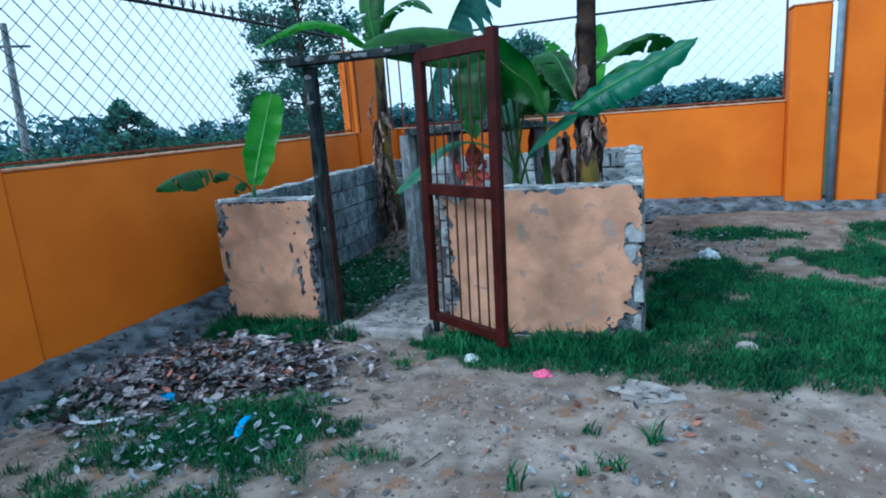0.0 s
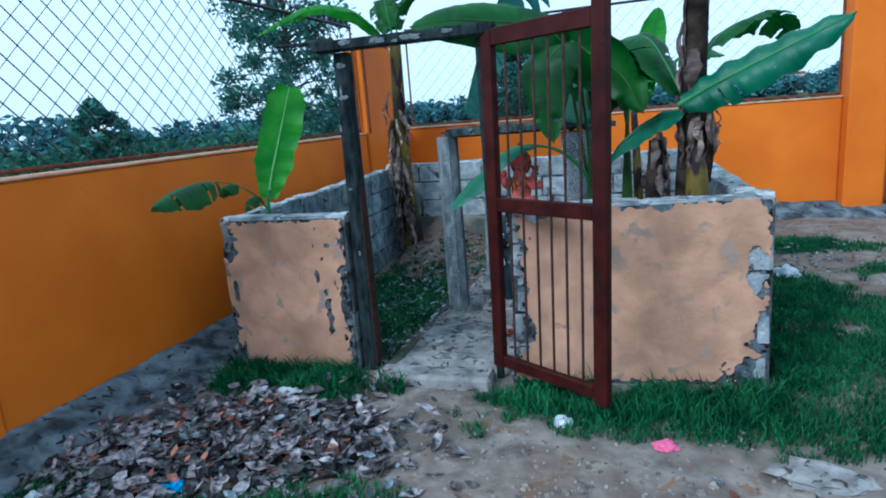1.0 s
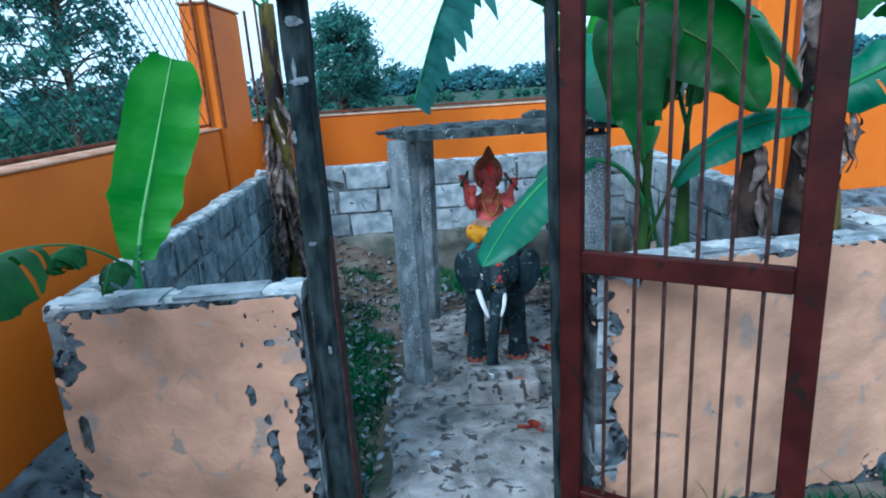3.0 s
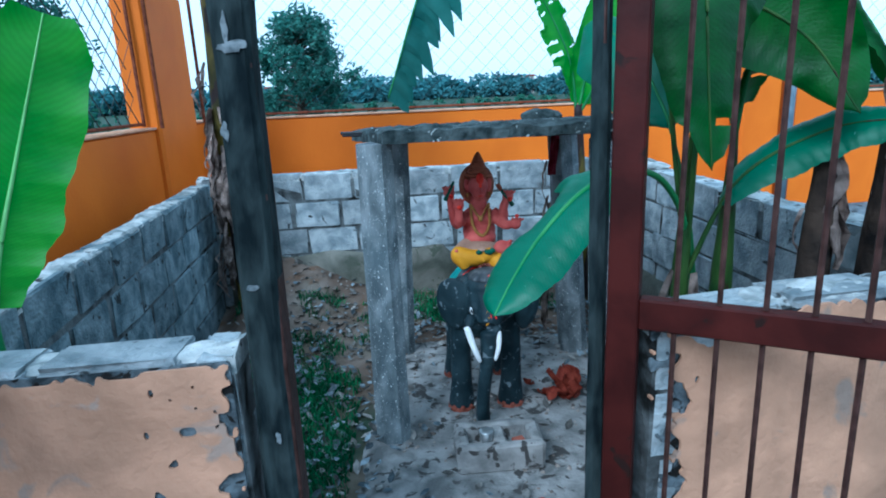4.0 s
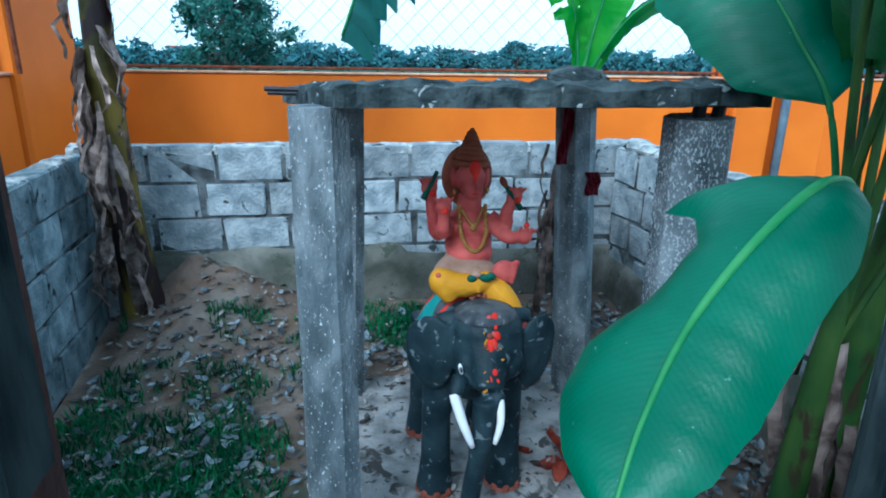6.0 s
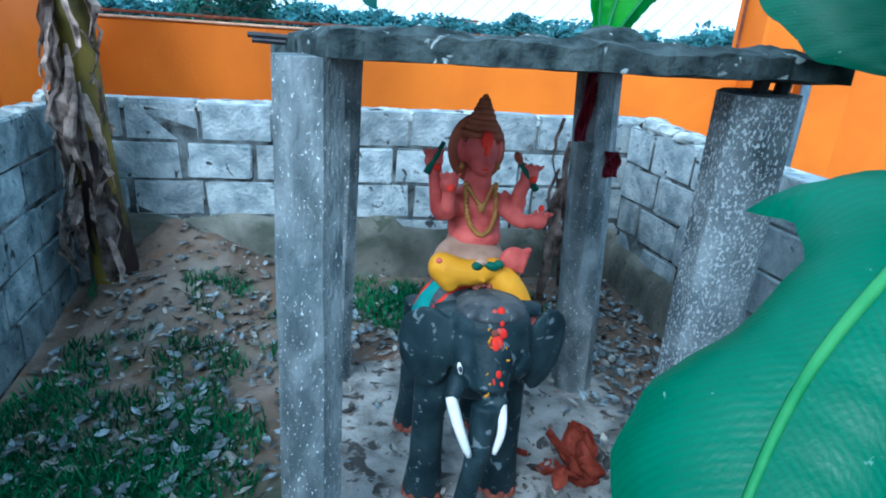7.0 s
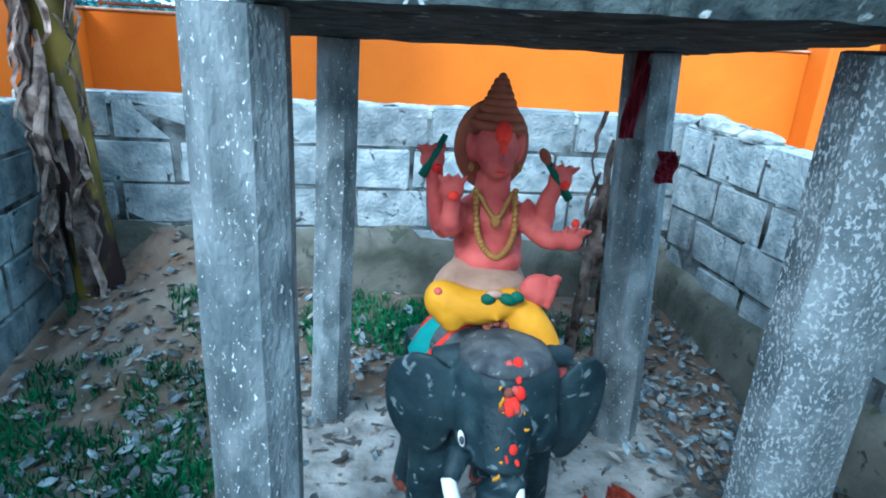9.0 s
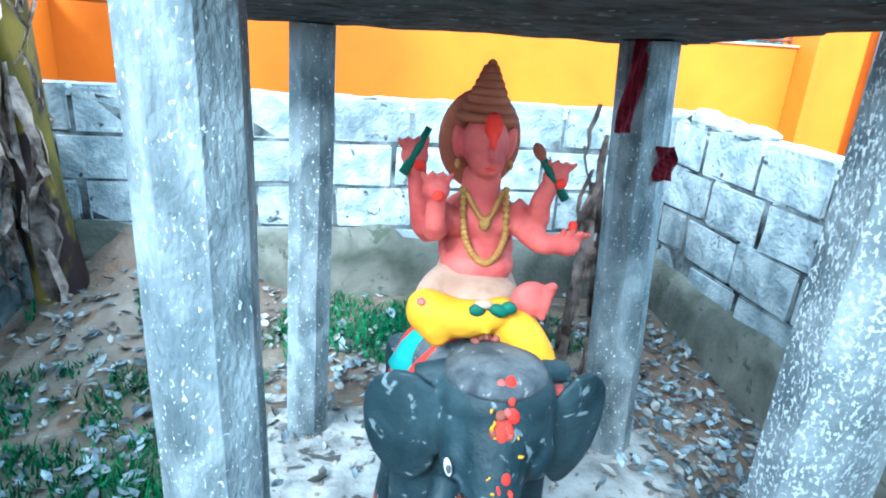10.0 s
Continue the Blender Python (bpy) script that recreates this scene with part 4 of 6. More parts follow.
    # stepped crown of ringed tiers
    for z, r in ((1.100, 0.060), (1.116, 0.048), (1.131, 0.040), (1.145, 0.034), (1.158, 0.028), (1.170, 0.022), (1.181, 0.017)):
        tube(bm, [(0.977, 5.625, z - 0.009), (0.977, 5.625, z - 0.005), (0.978, 5.625, z + 0.003), (0.978, 5.625, z + 0.009)], [r * 0.92, r, r * 0.98, r * 0.78], 20, C)
    blob(bm, (0.979, 5.625, 1.190), (0.010, 0.010, 0.011), C, 12, 8)
    chain = curve([(0.932, 5.575, 0.970), (0.940, 5.548, 0.880), (0.978, 5.54, 0.838), (1.012, 5.548, 0.880), (1.015, 5.575, 0.970)], 34)
    tube(bm, chain, 0.005, 6, O)
    for p in chain[::1]:
        blob(bm, p, (0.0075, 0.0065, 0.0075), O, 7, 5)
    tube(bm, curve([(0.936, 5.575, 0.968), (0.974, 5.55, 0.918), (1.010, 5.575, 0.968)], 8), 0.0055, 6, O)
    blob(bm, (0.974, 5.552, 0.912), (0.012, 0.008, 0.014), O, 8, 6)
    # arms
    tube(bm, curve([(0.908, 5.61, 0.922), (0.872, 5.585, 0.888), (0.852, 5.56, 0.945), (0.842, 5.55, 1.02)], 9), [0.030, 0.028, 0.027, 0.026, 0.024, 0.022, 0.020, 0.019, 0.018, 0.018], 12, S)
    tube(bm, curve([(0.900, 5.60, 0.920), (0.878, 5.53, 0.905), (0.876, 5.515, 0.965)], 6), [0.027, 0.025, 0.024, 0.022, 0.020, 0.018, 0.017], 12, S)
    tube(bm, curve([(1.036, 5.61, 0.925), (1.080, 5.58, 0.900), (1.078, 5.56, 0.950), (1.092, 5.55, 0.992)], 8), [0.030, 0.028, 0.026, 0.024, 0.023, 0.021, 0.020, 0.018, 0.018], 12, S)
    tube(bm, curve([(1.042, 5.60, 0.912), (1.082, 5.54, 0.880), (1.112, 5.52, 0.888)], 6), [0.027, 0.026, 0.024, 0.022, 0.020, 0.019, 0.019], 12, S)
    for cx, cy, cz, lean in ((0.838, 5.55, 1.036, -12), (0.874, 5.512, 0.985, 0), (1.098, 5.55, 1.004, 15), (1.124, 5.514, 0.888, 30)):
        blob(bm, (cx, cy, cz), (0.026, 0.019, 0.025), S, 12, 8, (0, lean, 0))
        for k in range(4):
            a = radians(lean) + 0.30 * (k - 1.5)
            tip = Vector((math.sin(a), -0.35, math.cos(a)))
            o = Vector((cx + 0.011 * (k - 1.5), cy - 0.006, cz + 0.012))
            tube(bm, [o, o + tip * 0.016, o + tip * 0.024 + Vector((0, -0.005, 0))], [0.0065, 0.0062, 0.004], 6, S)
    for x, y, z in ((0.876, 5.494, 0.978), (1.104, 5.532, 0.996), (0.846, 5.532, 1.022)):
        blob(bm, (x, y, z), (0.011, 0.005, 0.010), V, 8, 6)
    blob(bm, (1.130, 5.515, 0.922), (0.009, 0.009, 0.010), V, 8, 6)
    tube(bm, [(0.818, 5.540, 1.005), (0.842, 5.538, 1.050), (0.860, 5.540, 1.086)], [0.009, 0.008, 0.006], 8, N)
    tube(bm, [(1.118, 5.540, 0.966), (1.090, 5.540, 1.005), (1.066, 5.540, 1.040)], [0.009, 0.008, 0.007], 8, N)
    blob(bm, (1.058, 5.535, 1.052), (0.011, 0.010, 0.018), C, 10, 8, (0, -30, 0))
    for shade, voxel in ((H, 0.0065), (S, 0.0045), (Y, 0.006), (K, 0.006)):
        fuse(bm, shade, voxel)
    single("statue", bm, mats, (0.98, 5.6, 0.035), "painted plaster statue of a seated figure riding a dark elephant", "statue", soft=True)


statue()

# offerings before the statue
bm = bmesh.new()
for lo, hi in (((0.785, 4.955, 0.03), (1.125, 5.0, 0.150)), ((0.785, 5.115, 0.03), (1.125, 5.16, 0.150)), ((0.785, 4.99, 0.03), (0.835, 5.125, 0.147)), ((0.925, 4.99, 0.03), (0.985, 5.125, 0.145)), ((1.075, 4.99, 0.03), (1.125, 5.125, 0.147)), ((0.80, 4.98, 0.03), (1.11, 5.13, 0.085))):
    box(bm, lo, hi, 0.012, 0, 0.004)
single("offering_block", bm, PAD, (0.95, 5.04, 0.03), "worn hollow cement block holding small offerings", "block")
bm = bmesh.new()
tube(bm, [(0.905, 5.03, 0.085), (0.905, 5.03, 0.12), (0.905, 5.03, 0.175), (0.905, 5.03, 0.178)], [0.024, 0.018, 0.03, 0.026], 14)
single("cup", bm, SILVER, (0.905, 5.03, 0.085), "small dull silver cup on the cement block", "cup", soft=True)
bm = bmesh.new()
box(bm, (1.01, 5.02, 0.085), (1.06, 5.06, 0.125), 0.006, 15)
single("incense_holder", bm, BRICK_RED, (1.03, 5.04, 0.085), "small dark red holder on the cement block", "holder")


def petals(name, at, spread, n, size, material, label, category, seed):
    rnd = random.Random(seed)
    bm = bmesh.new()
    for _ in range(n):
        c = Vector(at) + Vector((rnd.gauss(0, spread), rnd.gauss(0, spread), rnd.uniform(0.01, 0.05)))
        m = Matrix.Translation(c) @ Euler([rnd.uniform(-0.7, 0.7), rnd.uniform(-0.7, 0.7), rnd.uniform(0, 6.3)]).to_matrix().to_4x4()
        s = size * rnd.uniform(0.6, 1.2)
        rows = [[bm.verts.new(m @ Vector((w * s * 0.5 * math.sin(math.pi * (0.08 + 0.88 * u)) , (u - 0.5) * s * 1.5, 0.25 * s * (w * w + (u - 0.5) ** 2 * 2)))) for w in (-1, -0.5, 0, 0.5, 1)] for u in (0, 0.2, 0.4, 0.6, 0.8, 1)]
        for a, b in zip(rows, rows[1:]):
            for k in range(4):
                bm.faces.new((a[k], a[k + 1], b[k + 1], b[k]))
    bmesh.ops.solidify(bm, geom=bm.faces[:], thickness=0.002)
    single(name, bm, material, (at[0], at[1], 0), label, category)


petals("dried_petals", (1.36, 5.54, 0.035), 0.075, 14, 0.085, RED_LEAF, "heap of red dried petals on the cement floor", "petals", 5)
petals("dried_petals", (1.05, 4.72, 0.035), 0.02, 3, 0.05, RED_LEAF, "few red petals on the cement floor", "petals", 6)


# ---- banana plants ----
def banana_leaf(parent, rib, width, material, side=(1, 0, 0), fold=0.35, tears=0.0, seed=1, rib_r=0.011, blade_from=0.12, droop=0.25, waves=0.006, right=1.0, taper=False, square=False, rib_mat=None, shape=None):
    """A blade on both sides of a midrib through the given points; tears: share of the blade cut into ribbons."""
    rnd = random.Random(seed)
    n = 66
    pts = curve(rib, n)
    s0 = Vector(side)
    verts, faces, across = [], [], []
    cuts = set()
    for k in range(int(tears * 34)):
        cuts.add((rnd.choice((-1, 1)), rnd.randrange(6, n - 2)))
    half = 7
    for sg in (-1, 1):
        prev = None
        for i in range(n + 1):
            u = i / n
            if u < blade_from:
                continue
            q = (u - blade_from) / (1 - blade_from)
            w = width * (max(0.0, math.sin(math.pi * min(1, 0.07 + 0.93 * q ** 0.85))) ** 0.55) * (1 + 0.08 * noise.noise(Vector((u * 8, sg * 3, seed))) + 0.03 * noise.noise(Vector((u * 25, sg * 3, seed))))
            w *= right if sg == -1 else 1.0
            if taper:
                w = width * min(1.0, 0.35 + 4 * q) * max(0.0, 1 - q ** 2.4) ** 0.75 * (1 + 0.05 * noise.noise(Vector((u * 8, sg * 3, seed))))
            if square:
                w = width * min(0.42 + 1.5 * q, 1.0, 0.5 + 5 * (1 - q)) * (1 + 0.16 * noise.noise(Vector((u * 6, sg * 3, seed))) + 0.06 * noise.noise(Vector((u * 19, sg * 3, seed))))
            if shape:
                w = float(np.interp(q, *shape[0 if sg == -1 else 1])) * (1 + 0.05 * noise.noise(Vector((u * 9, sg * 3, seed))))
            if q > 0.97 and not square and not shape:
                w *= 0.5
            t = (pts[min(i + 1, n)] - pts[max(i - 1, 0)]).normalized()
            s = (s0 - t * s0.dot(t)).normalized()
            nrm = s.cross(t).normalized()
            if nrm.z < 0:
                nrm = -nrm
            torn = (sg, i) in cuts or (sg, i - 1) in cuts
            sag = 0.02 * noise.noise(Vector((u * 5, sg, seed + 9)))
            row = []
            for k in range(half + 1):
                v = k / half
                e = w * v
                p = pts[i] + s * sg * e * (1 - 0.25 * fold * v) + nrm * (fold * e * (0.9 - v * 0.9) * 0.5 - droop * e * v * v) + t * (0.12 * e * v)
                p += nrm * (0.5 * waves * math.sin(i * 0.55 + sg) * v + 0.0016 * math.cos(i * 2.1) * min(1, v * 4) + sag * v)
                if tears and v > 0.25:
                    p += t * 0.02 * rnd.uniform(-1, 1) * v * tears + Vector((0, 0, -0.03 * tears * v * rnd.random()))
                row.append(len(verts))
                verts.append(p)
                across.append((u - 0.08 * v, v * sg))
            if prev and (sg, i) not in cuts:
                for k in range(half):
                    f = (prev[k], prev[k + 1], row[k + 1], row[k])
                    faces.append(f if sg == 1 else f[::-1])
            elif prev:
                for k in range(2):
                    f = (prev[k], prev[k + 1], row[k + 1], row[k])
                    faces.append(f if sg == 1 else f[::-1])
            prev = row
    leaf = raw("leaf", verts, faces, material, "", "", parent=parent, soft=True)
    layer = leaf.data.uv_layers.new(name="UVMap")
    for lp in leaf.data.loops:
        layer.data[lp.index].uv = across[lp.vertex_index]
    bm = bmesh.new()
    tube(bm, pts, [rib_r * (1 - 0.8 * i / n) for i in range(n + 1)], 6)
    part("midrib", bm, rib_mat or MIDRIB, leaf, soft=True)
    return leaf


def dead_leaves(parent, x, y, z0, z1, r, n, seed, length=0.35, broad=0.022, flare=0.06):
    """Dry hanging strips round a stem."""
    rnd = random.Random(seed)
    for k in range(n):
        a, z = rnd.uniform(0, 6.283), rnd.uniform(z0, z1)
        ln = length * rnd.uniform(0.5, 1.3)
        bm = bmesh.new()
        w = rnd.uniform(0.005, broad)
        rows = []
        for i in range(8):
            u = i / 7
            out = r + 0.02 + flare * math.sin(u * 2.6) * rnd.uniform(0.6, 1.3)
            aa = a + 0.3 * math.sin(u * 5 + k) * u
            c = Vector((x + out * math.cos(aa), y + out * math.sin(aa), z - ln * u))
            tang = Vector((-math.sin(aa), math.cos(aa), 0.25 * math.sin(k + 4 * u)))
            ww = w * (0.4 + 0.9 * math.sin(math.pi * (0.1 + 0.85 * u))) * rnd.uniform(0.7, 1.3)
            rows.append([bm.verts.new(c + tang * ww * s + Vector((math.cos(aa), math.sin(aa), 0)) * 0.018 * abs(s) * math.cos(3 * u + k)) for s in (-1, -0.4, 0.3, 1)])
        for p, q in zip(rows, rows[1:]):
            for i in range(3):
                bm.faces.new((p[i], p[i + 1], q[i + 1], q[i]))
        bmesh.ops.solidify(bm, geom=bm.faces[:], thickness=0.002)
        part("dead_leaf", bm, DEAD, parent)


def stem(parent, pts, radii, material, label):
    bm = bmesh.new()
    c = curve(pts, 24)
    rr = [float(np.interp(i / 24, np.linspace(0, 1, len(radii)), radii)) * (1 + 0.06 * noise.noise(p * 9)) for i, p in enumerate(c)]
    tube(bm, c, rr, 14)
    return part("stem", bm, material, parent, label, soft=True)


# tall plant in the rear corner of the enclosure
B1 = thing("banana_plant", (-0.40, 6.88, 0.15), "tall banana plant with dry leaves hanging on its stem", "banana plant")
stem(B1, [(-0.38, 6.88, -0.08), (-0.43, 6.87, 0.5), (-0.45, 6.88, 1.2), (-0.43, 6.88, 2.15)], [0.105, 0.085, 0.07, 0.055], STEM, "yellow green stem")
dead_leaves(B1, -0.455, 6.82, 0.55, 1.75, 0.03, 22, 11, 0.38, 0.045, 0.045)
dead_leaves(B1, -0.46, 6.80, 0.45, 1.75, 0.03, 40, 12, 0.36, 0.018, 0.065)
banana_leaf(B1, [(-0.43, 6.86, 2.1), (-0.72, 6.6, 2.42), (-0.98, 6.25, 2.45), (-1.3, 5.9, 2.22)], 0.2, LEAF_YOUNG, (0.6, -0.7, 0), 0.3, 0.15, 21)
banana_leaf(B1, [(-0.43, 6.88, 2.1), (-0.5, 6.9, 2.6), (-0.45, 6.95, 3.0), (-0.3, 7.0, 3.3)], 0.2, LEAF, (1, -0.2, 0), 0.3, 0.1, 22)
banana_leaf(B1, [(-0.43, 6.88, 2.12), (-0.3, 6.85, 2.5), (0.05, 6.8, 2.62), (0.3, 6.7, 2.45)], 0.19, LEAF, (0, 1, 0.2), 0.3, 0.5, 23)
banana_leaf(B1, [(-0.43, 6.88, 2.12), (-0.6, 7.1, 2.5), (-0.7, 7.4, 2.6), (-0.8, 7.7, 2.4)], 0.18, LEAF, (1, 0, 0), 0.3, 0.7, 24)

# thick plant behind the front wall
B2 = thing("banana_plant", (2.06, 4.60, 0.0), "thick old banana plant behind the plastered wall", "banana plant")
stem(B2, [(2.06, 4.60, 0.0), (2.07, 4.58, 0.9), (2.08, 4.56, 1.6), (2.10, 4.55, 2.6)], [0.105, 0.078, 0.06, 0.052], DARK_STEM, "dark stem with old sheaths")
bm = bmesh.new()
tube(bm, curve([(2.09, 4.51, 0.80), (2.095, 4.50, 1.0), (2.085, 4.495, 1.20)], 6), [0.066, 0.066, 0.062, 0.056, 0.05, 0.035, 0.01], 12)
part("sheath", bm, STEM, B2, "yellow green inner sheath", soft=True)
dead_leaves(B2, 2.08, 4.545, 1.25, 2.0, 0.022, 15, 31, 0.30, 0.036, 0.028)
dead_leaves(B2, 2.11, 4.53, 1.15, 1.42, 0.03, 6, 36, 0.26, 0.035, 0.03)
dead_leaves(B2, 2.13, 4.52, 1.25, 1.42, 0.02, 9, 37, 0.18, 0.014, 0.04)
banana_leaf(B2, [(2.0, 4.475, 1.395), (2.20, 4.43, 1.50), (2.44, 4.385, 1.61), (2.70, 4.34, 1.73)], 0.125, LEAF_BLUE, (0.2, 0.5, 1), 0.4, 0.07, 32, droop=0.45, waves=0.03, rib_r=0.014, blade_from=0.02)
banana_leaf(B2, [(2.10, 4.55, 1.6), (2.25, 4.7, 1.75), (2.45, 4.85, 1.8), (2.6, 4.95, 1.7)], 0.14, LEAF, (0.7, -0.6, 0.3), 0.3, 0.3, 33)
banana_leaf(B2, [(2.06, 4.55, 1.35), (1.95, 4.62, 1.6), (1.85, 4.7, 1.75), (1.7, 4.75, 1.75)], 0.16, LEAF, (0.3, 0.8, 0.3), 0.3, 0.2, 34)
S2 = thing("banana_sucker", (1.90, 4.66, 0.0), "old brown banana stump with dry sheaths", "banana plant")
stem(S2, [(1.90, 4.66, 0.0), (1.89, 4.65, 0.8), (1.90, 4.65, 1.22)], [0.06, 0.05, 0.035], DARK_STEM, "dark dry stump")
dead_leaves(S2, 1.90, 4.65, 1.0, 1.30, 0.02, 9, 41, 0.3, 0.026, 0.025)

# middle plants behind the gate
BROAD = (((0, 0.08, 0.17, 0.23, 0.34, 0.48, 0.60, 0.72, 0.86, 0.95, 1.0), (0.07, 0.165, 0.200, 0.125, 0.075, 0.080, 0.130, 0.136, 0.088, 0.042, 0.0)),
         ((0, 0.06, 0.25, 0.45, 0.65, 0.82, 0.93, 1.0), (0.03, 0.06, 0.104, 0.112, 0.108, 0.086, 0.046, 0.0)))
SPADE = (((0, 0.06, 0.2, 0.45, 0.8, 1.0), (0.0, 0.08, 0.15, 0.19, 0.19, 0.05)),
         ((0, 0.06, 0.2, 0.45, 0.8, 1.0), (0.0, 0.07, 0.12, 0.16, 0.17, 0.05)))
B3 = thing("banana_plant", (1.52, 4.78, 0.0), "leafy banana plant spreading broad leaves behind the gate", "banana plant")
stem(B3, [(1.52, 4.80, 0.0), (1.53, 4.79, 0.7), (1.55, 4.78, 1.1)], [0.045, 0.03, 0.008], GREEN_STEM, "green stem")
HIGH_LEAVES = [
    ([(1.54, 4.86, 0.75), (1.56, 4.80, 1.40), (1.50, 4.62, 1.74), (1.39, 4.44, 1.68), (1.375, 4.38, 1.48), (1.40, 4.38, 1.25)], 0.135, LEAF, (1, 0.15, 0.15), 0.04),
    ([(1.55, 4.78, 0.9), (1.52, 4.72, 1.45), (1.40, 4.6, 1.80), (1.0, 4.35, 1.90), (0.72, 4.22, 1.885)], 0.15, LEAF, (0.15, 0.62, 0.68), 0.06),
    ([(1.55, 4.80, 0.9), (1.46, 4.78, 1.5), (1.45, 4.70, 1.77), (1.60, 4.62, 1.67), (1.74, 4.55, 1.555), (1.84, 4.47, 1.365)], 0.16, LEAF, (0.45, -0.35, 0.8), 0.04),
    ([(1.55, 4.78, 1.0), (1.60, 4.85, 1.50), (1.68, 4.95, 1.75), (1.85, 5.05, 1.72)], 0.14, LEAF, (0.6, -0.7, 0.2), 0.1),
]
LOW_LEAVES = [
    ([(1.55, 4.80, 1.0), (1.62, 4.92, 1.48), (1.74, 5.05, 1.70), (1.92, 5.2, 1.74)], 0.13, LEAF, (1, 0.2, 0), 0.3),
    ([(1.60, 4.86, 0.55), (1.56, 4.80, 0.95), (1.42, 4.68, 1.17), (1.24, 4.545, 1.238), (1.10, 4.475, 1.195), (0.985, 4.43, 1.10), (0.90, 4.37, 1.01), (0.838, 4.305, 0.935)], 0.15, LEAF_BLUE, (0.57, -0.82, 0.0), 0.0),
    ([(1.66, 4.90, 0.6), (1.60, 4.88, 1.0), (1.525, 4.88, 1.295), (1.505, 4.97, 1.43), (1.47, 5.09, 1.57), (1.38, 5.26, 1.70)], 0.165, LEAF_BLUE, (0.9, -0.15, 0.30), 0.0),
    ([(1.54, 4.80, 0.80), (1.68, 4.75, 1.15), (1.88, 4.64, 1.31), (2.03, 4.47, 1.35)], 0.09, LEAF_BLUE, (0.3, 0.6, 0.6), 0.0),
]
for k, (rib, w, m, side, tear) in enumerate(HIGH_LEAVES + LOW_LEAVES):
    banana_leaf(B3, rib, w * (1.0 if k in (5, 6) else 1.15), m, side, 0.2 if k == 5 else 0.3, tear, 50 + k, blade_from={0: 0.44, 2: 0.36, 5: 0.40, 6: 0.42}.get(k, 0.25), droop=0.35 if k == 5 else 0.25, taper=k in (0, 2, 5, 6), rib_r=0.013 if k == 5 else 0.010, rib_mat=None if k in (5, 6) else GREEN_STEM, shape=BROAD if k == 5 else SPADE if k == 6 else None)
dead_leaves(B3, 1.59, 4.85, 0.35, 0.85, 0.035, 12, 58, 0.40, 0.035, 0.03)
B4 = thing("banana_plant", (1.74, 4.92, 0.0), "young banana plant with a dark base", "banana plant")
stem(B4, [(1.74, 4.92, 0.0), (1.745, 4.91, 0.8), (1.75, 4.9, 1.35)], [0.05, 0.036, 0.008], GREEN_STEM, "green stem")
dead_leaves(B4, 1.74, 4.92, 0.35, 0.75, 0.04, 10, 63, 0.36, 0.035, 0.03)
banana_leaf(B4, [(1.75, 4.9, 1.3), (1.77, 4.86, 1.52), (1.86, 4.78, 1.66), (1.98, 4.70, 1.60)], 0.14, LEAF, (0.7, 0.6, 0), 0.3, 0.1, 61)
banana_leaf(B4, [(1.75, 4.9, 1.3), (1.70, 5.0, 1.58), (1.62, 5.1, 1.72), (1.50, 5.2, 1.68)], 0.14, LEAF, (0.7, 0.6, 0), 0.3, 0.2, 62)

# bright plant beyond the shrine, torn leaf hanging over it
B5 = thing("banana_plant", (1.80, 6.75, 0.0), "bright young banana plant behind the shrine slab", "banana plant")
stem(B5, [(1.80, 6.75, 0.05), (1.79, 6.74, 0.7), (1.76, 6.73, 1.35)], [0.05, 0.04, 0.025], STEM, "green stem")
banana_leaf(B5, [(1.76, 6.73, 1.3), (1.82, 6.72, 1.6), (1.90, 6.7, 1.9), (1.96, 6.68, 2.15)], 0.14, LEAF_YOUNG, (1, 0.1, -0.2), 0.25, 0.05, 71, blade_from=0.05)
banana_leaf(B5, [(1.75, 6.73, 1.3), (1.70, 6.7, 1.6), (1.58, 6.66, 1.85), (1.45, 6.6, 2.05)], 0.11, LEAF_YOUNG, (0.8, 0.3, 0.5), 0.3, 0.5, 72, blade_from=0.15)
banana_leaf(B5, [(1.77, 6.73, 1.3), (1.95, 6.6, 1.62), (2.2, 6.4, 1.75), (2.4, 6.2, 1.7)], 0.12, LEAF, (0.4, 0.8, 0.4), 0.3, 0.3, 73)


